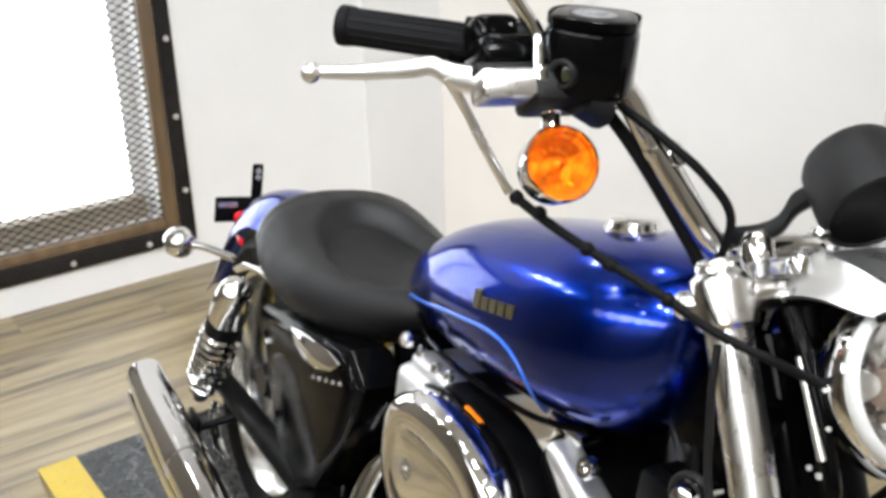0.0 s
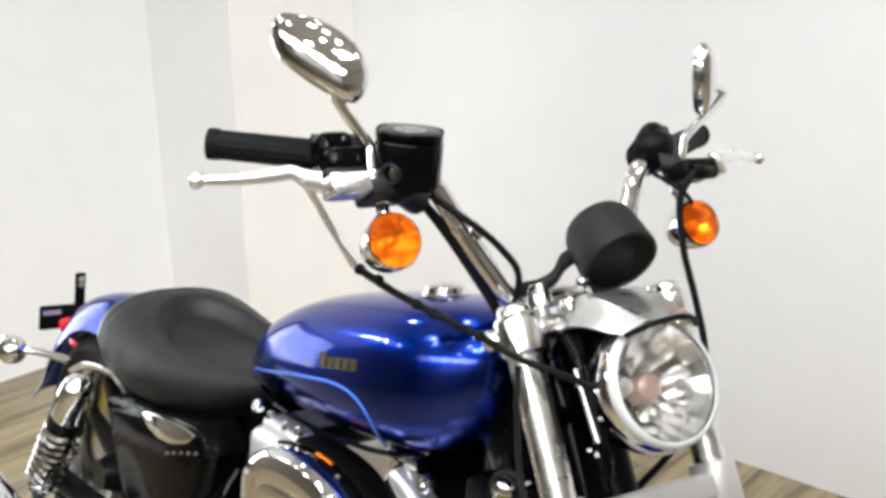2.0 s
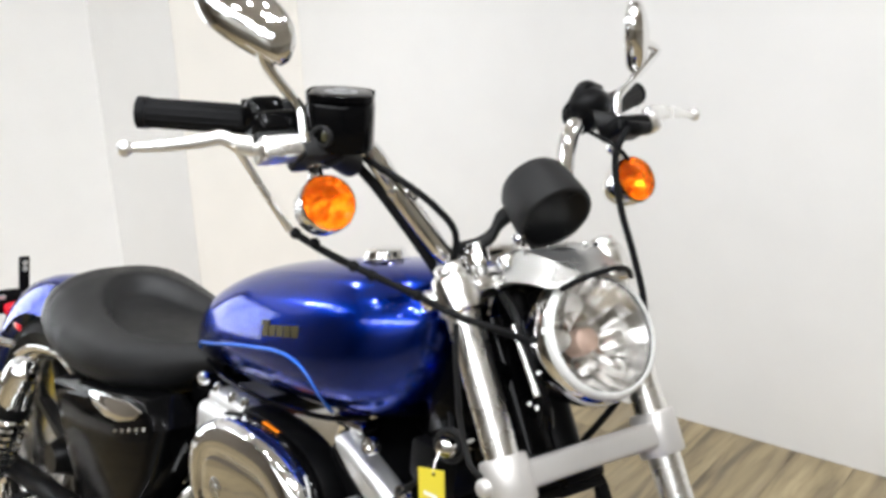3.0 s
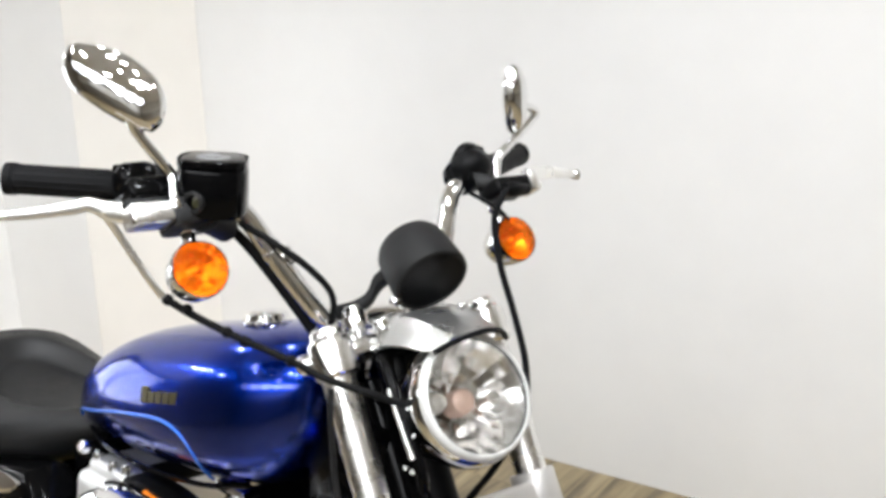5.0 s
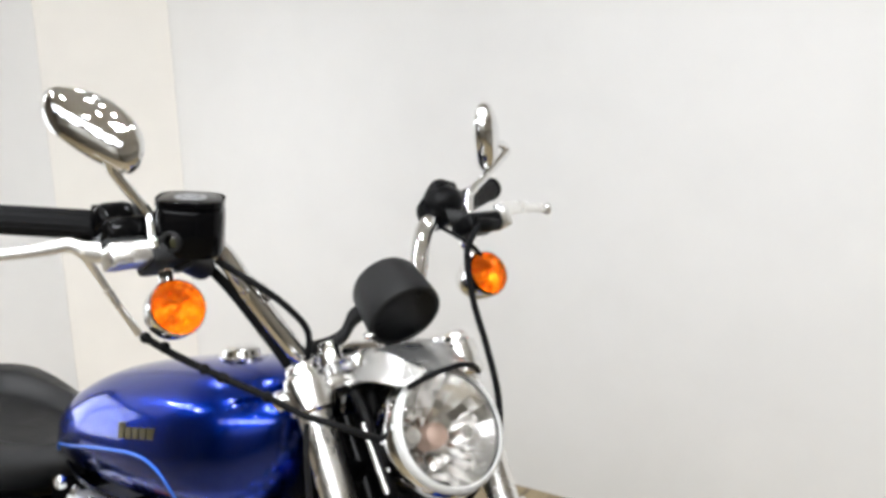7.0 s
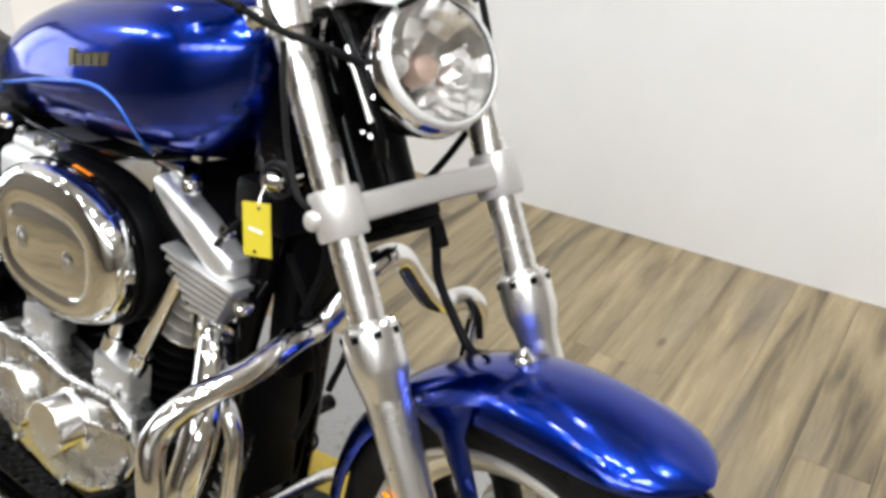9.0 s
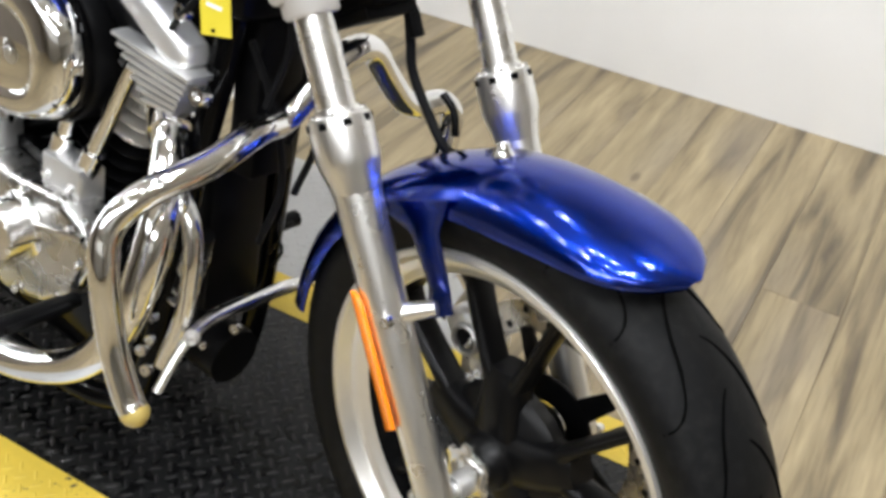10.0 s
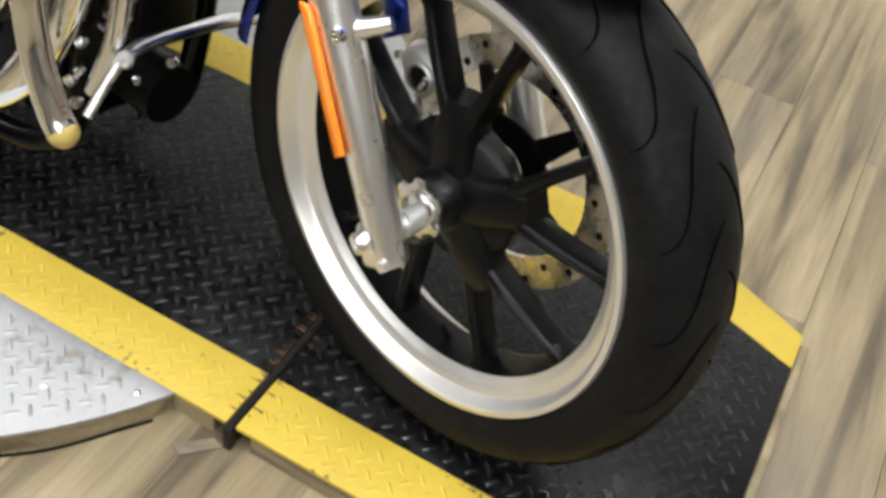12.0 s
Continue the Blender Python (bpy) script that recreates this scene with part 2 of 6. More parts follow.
def plank_material(name, along):
    """Printed vinyl planks: long grey and tan grain, each plank of its own tone."""
    m, nt, b = material(name)
    n, l = nt.nodes, nt.links
    tc, info = n.new("ShaderNodeTexCoord"), n.new("ShaderNodeObjectInfo")
    off = n.new("ShaderNodeVectorMath")
    off.operation = "MULTIPLY_ADD"
    off.inputs[1].default_value = (1, 1, 1)
    cmb = n.new("ShaderNodeCombineXYZ")
    mul = n.new("ShaderNodeMath")
    mul.operation = "MULTIPLY"
    mul.inputs[1].default_value = 40
    l.new(info.outputs["Random"], mul.inputs[0])
    for k in range(3):
        l.new(mul.outputs[0], cmb.inputs[k])
    l.new(tc.outputs["Object"], off.inputs[0])
    l.new(cmb.outputs[0], off.inputs[2])
    mp = n.new("ShaderNodeMapping")
    mp.inputs["Scale"].default_value = (1, 0.075, 1) if along == "y" else (0.075, 1, 1)
    l.new(off.outputs[0], mp.inputs["Vector"])
    streak, cloud, fine = (n.new("ShaderNodeTexNoise") for _ in range(3))
    streak.inputs["Scale"].default_value, cloud.inputs["Scale"].default_value, fine.inputs["Scale"].default_value = 22, 4.5, 190
    streak.inputs["Detail"].default_value, cloud.inputs["Detail"].default_value, fine.inputs["Detail"].default_value = 6, 3, 4
    streak.inputs["Distortion"].default_value = 0.6
    soft = n.new("ShaderNodeMapping")
    soft.inputs["Scale"].default_value = (1, 0.32, 1) if along == "y" else (0.32, 1, 1)
    l.new(off.outputs[0], soft.inputs["Vector"])
    for t, way in ((streak, mp), (cloud, soft), (fine, mp)):
        l.new(way.outputs[0], t.inputs["Vector"])
    ramp = n.new("ShaderNodeValToRGB")
    e = ramp.color_ramp.elements
    e[0].position, e[0].color = 0.33, (0.115, 0.088, 0.054, 1)
    e[1].position, e[1].color = 0.70, (0.42, 0.335, 0.198, 1)
    mid = e.new(0.48)
    mid.color = (0.285, 0.223, 0.127, 1)
    l.new(streak.outputs["Fac"], ramp.inputs[0])
    grey = n.new("ShaderNodeMix")
    grey.data_type = "RGBA"
    grey.inputs["B"].default_value = (0.235, 0.193, 0.142, 1)
    gr = n.new("ShaderNodeMapRange")
    gr.inputs["From Min"].default_value, gr.inputs["From Max"].default_value, gr.inputs["To Max"].default_value = 0.50, 0.70, 0.7
    l.new(cloud.outputs["Fac"], gr.inputs["Value"])
    l.new(gr.outputs[0], grey.inputs["Factor"])
    l.new(ramp.outputs[0], grey.inputs["A"])
    tone = n.new("ShaderNodeHueSaturation")
    tv = n.new("ShaderNodeMapRange")
    tv.inputs["To Min"].default_value, tv.inputs["To Max"].default_value = 0.94, 1.05
    l.new(info.outputs["Random"], tv.inputs["Value"])
    l.new(tv.outputs[0], tone.inputs["Value"])
    l.new(grey.outputs["Result"], tone.inputs["Color"])
    fm = n.new("ShaderNodeMix")
    fm.data_type, fm.blend_type = "RGBA", "MULTIPLY"
    fm.inputs["Factor"].default_value = 0.30
    fr = n.new("ShaderNodeMapRange")
    fr.inputs["From Min"].default_value, fr.inputs["From Max"].default_value, fr.inputs["To Min"].default_value = 0.35, 0.6, 0.55
    l.new(fine.outputs["Fac"], fr.inputs["Value"])
    l.new(tone.outputs[0], fm.inputs["A"])
    l.new(fr.outputs[0], fm.inputs["B"])
    b.inputs["Roughness"].default_value = 0.42
    knots, kmap, krange, kmix = n.new("ShaderNodeTexVoronoi"), n.new("ShaderNodeMapping"), n.new("ShaderNodeMapRange"), n.new("ShaderNodeMix")
    kmap.inputs["Scale"].default_value = (1, 0.45, 1) if along == "y" else (0.45, 1, 1)
    knots.inputs["Scale"].default_value = 6.5
    l.new(off.outputs[0], kmap.inputs["Vector"])
    l.new(kmap.outputs[0], knots.inputs["Vector"])
    krange.inputs["From Min"].default_value, krange.inputs["From Max"].default_value = 0.035, 0.085
    krange.inputs["To Min"].default_value, krange.inputs["To Max"].default_value = 0.75, 0.0
    l.new(knots.outputs["Distance"], krange.inputs["Value"])
    kmix.data_type = "RGBA"
    kmix.inputs["B"].default_value = (0.11, 0.08, 0.05, 1)
    l.new(krange.outputs[0], kmix.inputs["Factor"])
    l.new(fm.outputs["Result"], kmix.inputs["A"])
    l.new(kmix.outputs["Result"], b.inputs["Base Color"])
    bp = n.new("ShaderNodeBump")
    bp.inputs["Strength"].default_value, bp.inputs["Distance"].default_value = 0.15, 0.002
    l.new(fine.outputs["Fac"], bp.inputs["Height"])
    l.new(bp.outputs[0], b.inputs["Normal"])
    return m


PLANK = plank_material("vinyl_plank", "y")
PLANKEDGE = plank_material("vinyl_edge", "x")


def glow(name, colour, strength):
    m, nt, b = material(name)
    b.inputs["Emission Color"].default_value = (*colour, 1)
    b.inputs["Emission Strength"].default_value = strength
    b.inputs["Base Color"].default_value = (*colour, 1)
    return m


DAYLIGHT = glow("daylight", (0.92, 0.965, 1.0), 4.0)


def clear(name, colour, rough=0.02, ior=1.5):
    m, nt, b = material(name)
    b.inputs["Base Color"].default_value = (*colour, 1)
    b.inputs["Transmission Weight"].default_value = 1
    b.inputs["Roughness"].default_value, b.inputs["IOR"].default_value = rough, ior
    return m


GLASS = clear("lamp_glass", (1, 1, 1), 0.03, 1.25)
AMBER = clear("amber_lens", (1.0, 0.27, 0.010), 0.05, 1.42)
SILVERED = shade("silvered_reflector", (0.72, 0.71, 0.69), 0.18, 1, vary=0.03)
SIGNALBOWL = shade("signal_reflector", (0.92, 0.92, 0.91), 0.2, 0.9, vary=0.03)
FROSTED = shade("frosted_glass", (0.66, 0.66, 0.64), 0.25, 0.0, vary=0.05)
MIRROR = shade("mirror_glass", (0.86, 0.88, 0.88), 0.02, 1, vary=0.01, rvary=0.01)

# ---------------------------------------------------------------- mesh tools


def mesh_of(bm, name, mat, angle=38):
    me = bpy.data.meshes.new(name)
    bmesh.ops.recalc_face_normals(bm, faces=bm.faces)
    bm.to_mesh(me)
    bm.free()
    me.shade_smooth()
    me.set_sharp_from_angle(angle=radians(angle))
    me.materials.append(mat)
    return me


def part(name, bm, mat, parent=None, label="", m=None, angle=38):
    """One mesh object under a thing or under a part of it."""
    if m is not None:
        bm.transform(m)
    ob = new(name, mesh_of(bm, name, mat, angle))
    ob.parent = parent
    if label:
        tagged(ob, label)
    return ob


def box(x0, x1, y0, y1, z0, z1, bevel=0.0, seg=2):
    bm = bmesh.new()
    bmesh.ops.create_cube(bm, size=1, matrix=Matrix.Translation(((x0 + x1) / 2, (y0 + y1) / 2, (z0 + z1) / 2)) @ Matrix.Diagonal((x1 - x0, y1 - y0, z1 - z0, 1)))
    if bevel:
        bmesh.ops.bevel(bm, geom=bm.edges[:], offset=bevel, segments=seg, affect="EDGES", profile=0.5)
    return bm


def loft(rings, closed=True, cap=True):
    bm = bmesh.new()
    rows = [[bm.verts.new(p) for p in ring] for ring in rings]
    for a, b in zip(rows, rows[1:]):
        n = len(a)
        for i in range(n if closed else n - 1):
            j = (i + 1) % n
            bm.faces.new((a[i], a[j], b[j], b[i]))
    if cap:
        bm.faces.new(rows[0][::-1])
        bm.faces.new(rows[-1])
    return bm


def curve(points, steps=6):
    """Points on a smooth line through those given."""
    p = [Vector(q) for q in points]
    if len(p) == 2:
        return p
    p = [2 * p[0] - p[1], *p, 2 * p[-1] - p[-2]]
    out = []
    for a, b, c, d in zip(p, p[1:], p[2:], p[3:]):
        for k in range(steps):
            t = k / steps
            out.append(0.5 * (2 * b + (c - a) * t + (2 * a - 5 * b + 4 * c - d) * t * t + (3 * b - a - 3 * c + d) * t ** 3))
    return out + [p[-2]]


def tube(points, r, seg=14, steps=6, flat=1.0):
    """A round bar along a smooth line; r: one radius, or one for each given point; flat squeezes it across."""
    line = curve(points, steps)
    if isinstance(r, (int, float)):
        radii = [r] * len(line)
    else:
        radii = [float(v) for v in np.interp(np.linspace(0, len(r) - 1, len(line)), range(len(r)), r)]
    side, rings = None, []
    for i, q in enumerate(line):
        way = (line[min(i + 1, len(line) - 1)] - line[max(i - 1, 0)]).normalized()
        side = (way.orthogonal() if side is None else side - way * side.dot(way)).normalized()
        over = way.cross(side)
        rings.append([q + radii[i] * (math.cos(a) * side * flat + math.sin(a) * over) for a in (2 * math.pi * k / seg for k in range(seg))])
    return loft(rings)


def lathe(profile, seg=40, m=None, cap=True):
    """Radius and height pairs turned about z."""
    bm = loft([[(r * math.cos(2 * math.pi * k / seg), r * math.sin(2 * math.pi * k / seg), h) for k in range(seg)] for r, h in profile], cap=cap)
    if m is not None:
        bm.transform(m)
    return bm


def thicken(bm, depth):
    """Gives an open sheet its thickness."""
    bmesh.ops.recalc_face_normals(bm, faces=bm.faces)
    bm.normal_update()
    bmesh.ops.solidify(bm, geom=bm.faces[:], thickness=depth)


def ringed(profile, seg=48, m=None):
    """A closed profile turned about z, as a ring."""
    bm = loft([[(r * math.cos(2 * math.pi * k / seg), r * math.sin(2 * math.pi * k / seg), h) for k in range(seg)] for r, h in [*profile, profile[0]]], cap=False)
    bmesh.ops.remove_doubles(bm, verts=bm.verts, dist=1e-6)
    if m is not None:
        bm.transform(m)
    return bm


def slab(outline, z0, z1, bevel=0.0, m=None, seg=2):
    """A flat outline in x and y, thickened from z0 to z1."""
    bm = loft([[(x, y, z0) for x, y in outline], [(x, y, z1) for x, y in outline]])
    if bevel:
        bmesh.ops.recalc_face_normals(bm, faces=bm.faces)
        edges = [e for e in bm.edges if abs(e.verts[0].co.z - e.verts[1].co.z) < 1e-6]
        bmesh.ops.bevel(bm, geom=edges, offset=bevel, segments=seg, affect="EDGES", profile=0.5)
    if m is not None:
        bm.transform(m)
    return bm


def joined(*bms):
    out = bmesh.new()
    for b in bms:
        me = bpy.data.meshes.new("tmp")
        b.to_mesh(me)
        b.free()
        out.from_mesh(me)
        bpy.data.meshes.remove(me)
    return out


def frame_to(at, ahead, up=(0, 0, 1)):
    """A pose whose z points ahead and whose y leans to up."""
    z = Vector(ahead).normalized()
    x = Vector(up).cross(z).normalized()
    y = z.cross(x)
    m = Matrix((x, y, z)).transposed().to_4x4()
    m.translation = at
    return m


def oval(a, b, n=32, power=2.0):
    out = []
    for k in range(n):
        t = 2 * math.pi * k / n
        c, s = math.cos(t), math.sin(t)
        out.append((a * math.copysign(abs(c) ** (2 / power), c), b * math.copysign(abs(s) ** (2 / power), s)))
    return out


def limb(points, widths, depths, up=(0, 1, 0), n=14, power=3.2, steps=4):
    """A cast limb along a smooth line: widths in the wheel's plane, depths across it, with rounded edges."""
    line, up = curve(points, steps), Vector(up)
    spread = [[float(v) for v in np.interp(np.linspace(0, len(q) - 1, len(line)), range(len(q)), q)] for q in (widths, depths)]
    rings = []
    for i, c in enumerate(line):
        d = (line[min(i + 1, len(line) - 1)] - line[max(i - 1, 0)]).normalized()
        side = d.cross(up).normalized()
        rings.append([c + side * (spread[0][i] / 2 * u) + up * (spread[1][i] / 2 * v) for u, v in oval(1, 1, n, power)])
    return loft(rings)


# ---------------------------------------------------------------- the room
FLOOR = -0.04
XL, XR, YN, YF, TOP = -2.77, 3.6, -4.2, 1.94, 3.0
WY0, WY1, WZ0, WZ1 = -0.29, 0.80, 0.13, 1.17      # the window


def structure(name, bm, mat, label, category):
    return tagged(part(name, bm, mat), label, category, kind="structure")


structure("wall_north", box(XL - 0.2, XR + 0.2, YF, YF + 0.15, FLOOR, TOP), WALLPAINT, "smooth off-white painted showroom wall", "wall")
structure("wall_east", box(XR, XR + 0.15, YN, YF, FLOOR, TOP), DARKWALL, "plain pale grey painted wall", "wall")
structure("wall_south", box(XL - 0.2, XR + 0.2, YN - 0.15, YN, FLOOR, TOP), DARKWALL, "plain pale grey painted wall", "wall")
# unseen panels, added for the tones that chrome and lacquer reflect
structure("added_panelling", box(XL, XR - 0.02, YN + 0.001, YN + 0.02, FLOOR, 1.7), DARKPANEL, "unseen tan panelling added along the lower wall for reflections", "wall panel")
structure("added_panelling", box(XR - 0.02, XR - 0.001, YN + 0.021, YF - 0.021, FLOOR, 1.4), DARKPANEL, "unseen tan panelling added along the lower wall for reflections", "wall panel")
structure("added_panelling", box(XL + 0.001, XL + 0.02, YN + 0.021, WY0 - 0.10, FLOOR, TOP - 0.01), BROWNPANEL, "unseen brown panelling added beside the window for reflections", "wall panel")
structure("ceiling", box(XL - 0.2, XR + 0.2, YN - 0.15, YF + 0.15, TOP, TOP + 0.1), CEILING, "plain white painted ceiling", "ceiling")
west = joined(box(XL - 0.2, XL, WY1, YF, FLOOR, TOP), box(XL - 0.2, XL, YN, WY0, FLOOR, TOP), box(XL - 0.2, XL, WY0, WY1, FLOOR, WZ0), box(XL - 0.2, XL, WY0, WY1, WZ1, TOP))
structure("wall_west", west, WALLPAINT, "off-white painted wall with a meshed window opening", "wall")
CORNER = [(XL + 0.001, 1.585), (-2.31, 1.585), (-2.10, YF - 0.001), (XL + 0.001, YF - 0.001)]
structure("wall_column", slab(CORNER, FLOOR, TOP - 0.01), WALLPAINT, "off-white boxed-out corner column", "wall column")
# thin skin, more beige than the wall, over the column's splayed side
structure("wall_panel", slab([(-2.309, 1.583), (-2.303, 1.580), (-2.093, YF - 0.002), (-2.099, YF - 0.001)], FLOOR, TOP - 0.02), BEIGE, "beige splayed side of the corner column", "wall panel")

floor = structure("floor", box(XL - 0.2, XR + 0.2, YN - 0.15, YF + 0.15, FLOOR - 0.1, FLOOR - 0.007), OLDWOOD, "grey and tan wood-look vinyl plank floor", "floor")

# ---------------------------------------------------------------- meshed window in the west wall
window = tagged(new("window_1"), "large window behind black framed expanded-metal mesh", "window", kind="structure")
part("frame_side", box(XL + 0.001, XL + 0.014, WY1 + 0.045, WY1 + 0.092, 0.06, 1.235, 0.002), IRON, window, "black steel frame strip with bolts")
part("frame_bottom", box(XL + 0.001, XL + 0.014, WY0 - 0.05, WY1 + 0.045, 0.06, 0.115, 0.002), IRON, window, "black steel frame strip with bolts")
part("inner_side", box(XL - 0.03, XL + 0.006, WY1 - 0.002, WY1 + 0.044, 0.116, 1.189, 0.003), OLDWOOD, window, "dark worn wooden inner frame")
part("inner_side", box(XL - 0.03, XL + 0.006, WY0 - 0.044, WY0 + 0.002, 0.151, 1.154, 0.003), OLDWOOD, window, "dark worn wooden inner frame")
part("inner_top", box(XL - 0.03, XL + 0.006, WY0 - 0.044, WY1 - 0.003, 1.155, 1.189, 0.003), OLDWOOD, window, "dark worn wooden inner frame")
part("frame_top", box(XL + 0.001, XL + 0.014, WY0 - 0.045, WY1 + 0.045, 1.19, 1.235, 0.002), IRON, window, "black steel frame strip with bolts")
part("frame_side", box(XL + 0.001, XL + 0.014, WY0 - 0.092, WY0 - 0.0455, 0.06, 1.235, 0.002), IRON, window, "black steel frame strip with bolts")
part("mullion", box(XL - 0.165, XL - 0.135, 0.235, 0.285, WZ0 + 0.076, WZ1, 0.003), GREYWOOD, window, "weathered wooden mullion")
part("inner_bottom", box(XL - 0.03, XL + 0.006, WY0 - 0.05, WY1 - 0.003, 0.116, 0.150, 0.003), OLDWOOD, window, "dark worn wooden inner frame")
part("jamb", box(XL - 0.16, XL - 0.14, WY1 - 0.045, WY1 - 0.003, WZ0, WZ1, 0.002), WALLPAINT, window, "white painted inner jamb")
part("sill", box(XL - 0.17, XL - 0.10, WY0, WY1 - 0.02, WZ0 + 0.001, WZ0 + 0.075, 0.004), GREYWOOD, window, "weathered wooden sill")
for z in np.arange(0.235, 1.25, 0.245):
    part("bolt", lathe([(0.0, 0.0075), (0.006, 0.007), (0.0095, 0.003), (0.0095, 0)], 14, Matrix.Translation((XL + 0.014, WY1 + 0.072, z)) @ pose(0, 0, 0, 0, 90)), SATIN, window)
for y in np.arange(-0.3, 0.75, 0.245):
    part("bolt", lathe([(0.0, 0.0075), (0.006, 0.007), (0.0095, 0.003), (0.0095, 0)], 14, Matrix.Translation((XL + 0.014, y + 0.05, 0.082)) @ pose(0, 0, 0, 0, 90)), SATIN, window)


def wires():
    """Two families of thin slanting strands that cross as flat diamonds."""
    verts, faces = [], []
    slope, pitch = 0.024 / 0.040, 0.024
    for sgn in (1, -1):
        for c in np.arange(WZ0 - 1.6, WZ1 + 1.6, pitch):
            ya, yb = WY0, WY1
            za, zb = c + sgn * slope * 0, c + sgn * slope * (yb - ya)
            lo, hi = 0.118, WZ1
            t0, t1 = 0.0, 1.0
            for lim, up in ((lo, False), (hi, True)):
                d = zb - za
                t = (lim - za) / d
                if (d > 0) == up:
                    t1 = min(t1, t)
                else:
                    t0 = max(t0, t)
            if t0 >= t1:
                continue
            p, q = (ya + (yb - ya) * t0, za + (zb - za) * t0), (ya + (yb - ya) * t1, za + (zb - za) * t1)
            n = len(verts)
            x0, x1 = XL - 0.014 + 0.002 * sgn, XL - 0.0125 + 0.002 * sgn
            for y, z in (p, q):
                verts.extend([(x0, y, z - 0.0013), (x1, y, z - 0.0013), (x1, y, z + 0.0013), (x0, y, z + 0.0013)])
            faces.extend([(n + i, n + (i + 1) % 4, n + 4 + (i + 1) % 4, n + 4 + i) for i in range(4)])
    # the bonds where two strands meet are broader
    half = pitch / slope / 2
    for i in range(int((WY1 - WY0) / half) + 1):
        for j in range(int((WZ1 - 0.118) / (pitch / 2)) + 1):
            if (i + j) % 2 == 0:
                continue
            y, z, n = WY0 + i * half, 0.122 + j * pitch / 2, len(verts)
            z += (WZ0 - 1.6 - 0.122) % (pitch / 2)
            if z < WZ1 - 0.004 and y < WY1 - 0.006:
                verts.extend([(XL - 0.0100, y - 0.0085, z), (XL - 0.0100, y, z - 0.0038), (XL - 0.0100, y + 0.0085, z), (XL - 0.0100, y, z + 0.0038), (XL - 0.0160, y, z)])
                faces.extend([(n, n + 1, n + 2, n + 3), (n, n + 1, n + 4), (n + 1, n + 2, n + 4), (n + 2, n + 3, n + 4), (n + 3, n, n + 4)])
    bm = bmesh.new()
    vs = [bm.verts.new(v) for v in verts]
    for f in faces:
        bm.faces.new([vs[i] for i in f])
    return bm


tagged(part("mesh", wires(), IRON, window, "dark expanded-metal diamond mesh"), kind="stuff")
part("pane", box(XL - 0.155, XL - 0.150, WY0, WY1 - 0.046, WZ0 + 0.076, WZ1), GLASS, window).visible_shadow = False
tagged(part("backdrop", box(XL - 0.75, XL - 0.74, WY0 - 0.5, WY1 + 0.9, -0.4, WZ1 + 0.5), DAYLIGHT), "bright white daylight outside the window", "backdrop", kind="structure")

# ---------------------------------------------------------------- turntable and drive-on strip
CX, CY, RT = -0.63, 0.41, 0.641
Y0, Y1, Y2, Y3 = 0.096, 0.181, 0.632, 0.716
XB, XF = -1.83, 0.572


def segment(sgn, r, edge):
    """Outline of the part of the round table beyond the strip's edge."""
    a0 = math.asin((edge - CY) / r)
    a1 = math.pi - a0
    return [(CX + r * math.cos(a), CY + r * math.sin(a)) for a in np.linspace(a0, a1 if sgn > 0 else a1 - 2 * math.pi, 60)]


def lens(x, y, z, turn, a=0.0102, b=0.0027, h=0.0013):
    c, s = math.cos(turn), math.sin(turn)
    rim = [(a, 0), (a * 0.5, b), (-a * 0.5, b), (-a, 0), (-a * 0.5, -b), (a * 0.5, -b)]
    top = [(a * 0.45, 0), (-a * 0.45, 0)]
    pts = [(x + u * c - v * s, y + u * s + v * c, z) for u, v in rim] + [(x + u * c - v * s, y + u * s + v * c, z + h) for u, v in top]
    tri = [(0, 1, 6), (1, 2, 7, 6), (2, 3, 7), (3, 4, 7), (4, 5, 6, 7), (5, 0, 6)]
    return pts, tri


def tread(inside, z, pitch=0.0200):
    verts, faces = [], []
    for i in range(-85, 85):
        for j in range(-85, 85):
            x, y = CX + 0.3 + (i - j) * pitch * 0.7071, CY + (i + j) * pitch * 0.7071
            if inside(x, y):
                p, f = lens(x, y, z, radians(45 if (i + j) % 2 else -45))
                n = len(verts)
                verts.extend(p)
                faces.extend([tuple(n + k for k in g) for g in f])
    bm = bmesh.new()
    vs = [bm.verts.new(v) for v in verts]
    for f in faces:
        bm.faces.new([vs[k] for k in f])
    return bm


table = tagged(new("turntable"), "round motorcycle turntable with bare checker-plate top and black drive-on strip", "turntable")
for sgn, edge in ((-1, Y0), (1, Y3)):
    part("plate", slab(segment(sgn, RT, edge), -0.006, 0.0, 0.001), PLATESILVER, table, "bare aluminium checker plate")
    part("skirt", slab(segment(sgn, RT - 0.004, edge), FLOOR, -0.0062), PLANKEDGE, table, "wood-look vinyl skirt")
tagged(part("plate_tread", tread(lambda x, y: (x - CX) ** 2 + (y - CY) ** 2 < (RT - 0.02) ** 2 and (y < Y0 - 0.012 or y > Y3 + 0.012), 0.0), PLATESILVER, table), kind="stuff")
GAP = (0.003, 0.017)
near = [(XB, Y1), (GAP[0], Y1), (GAP[0], Y2), (XB, Y2)]
ramp = [(GAP[1], Y1), (XF, Y1), (XF, 0.583), (0.40, Y2 + 0.01), (GAP[1], Y2)]
for name, outline in (("strip_plate", near), ("ramp_plate", ramp)):
    part(name, slab(outline, -0.006, 0.0, 0.001), PLATEBLACK, table, "black painted checker plate")
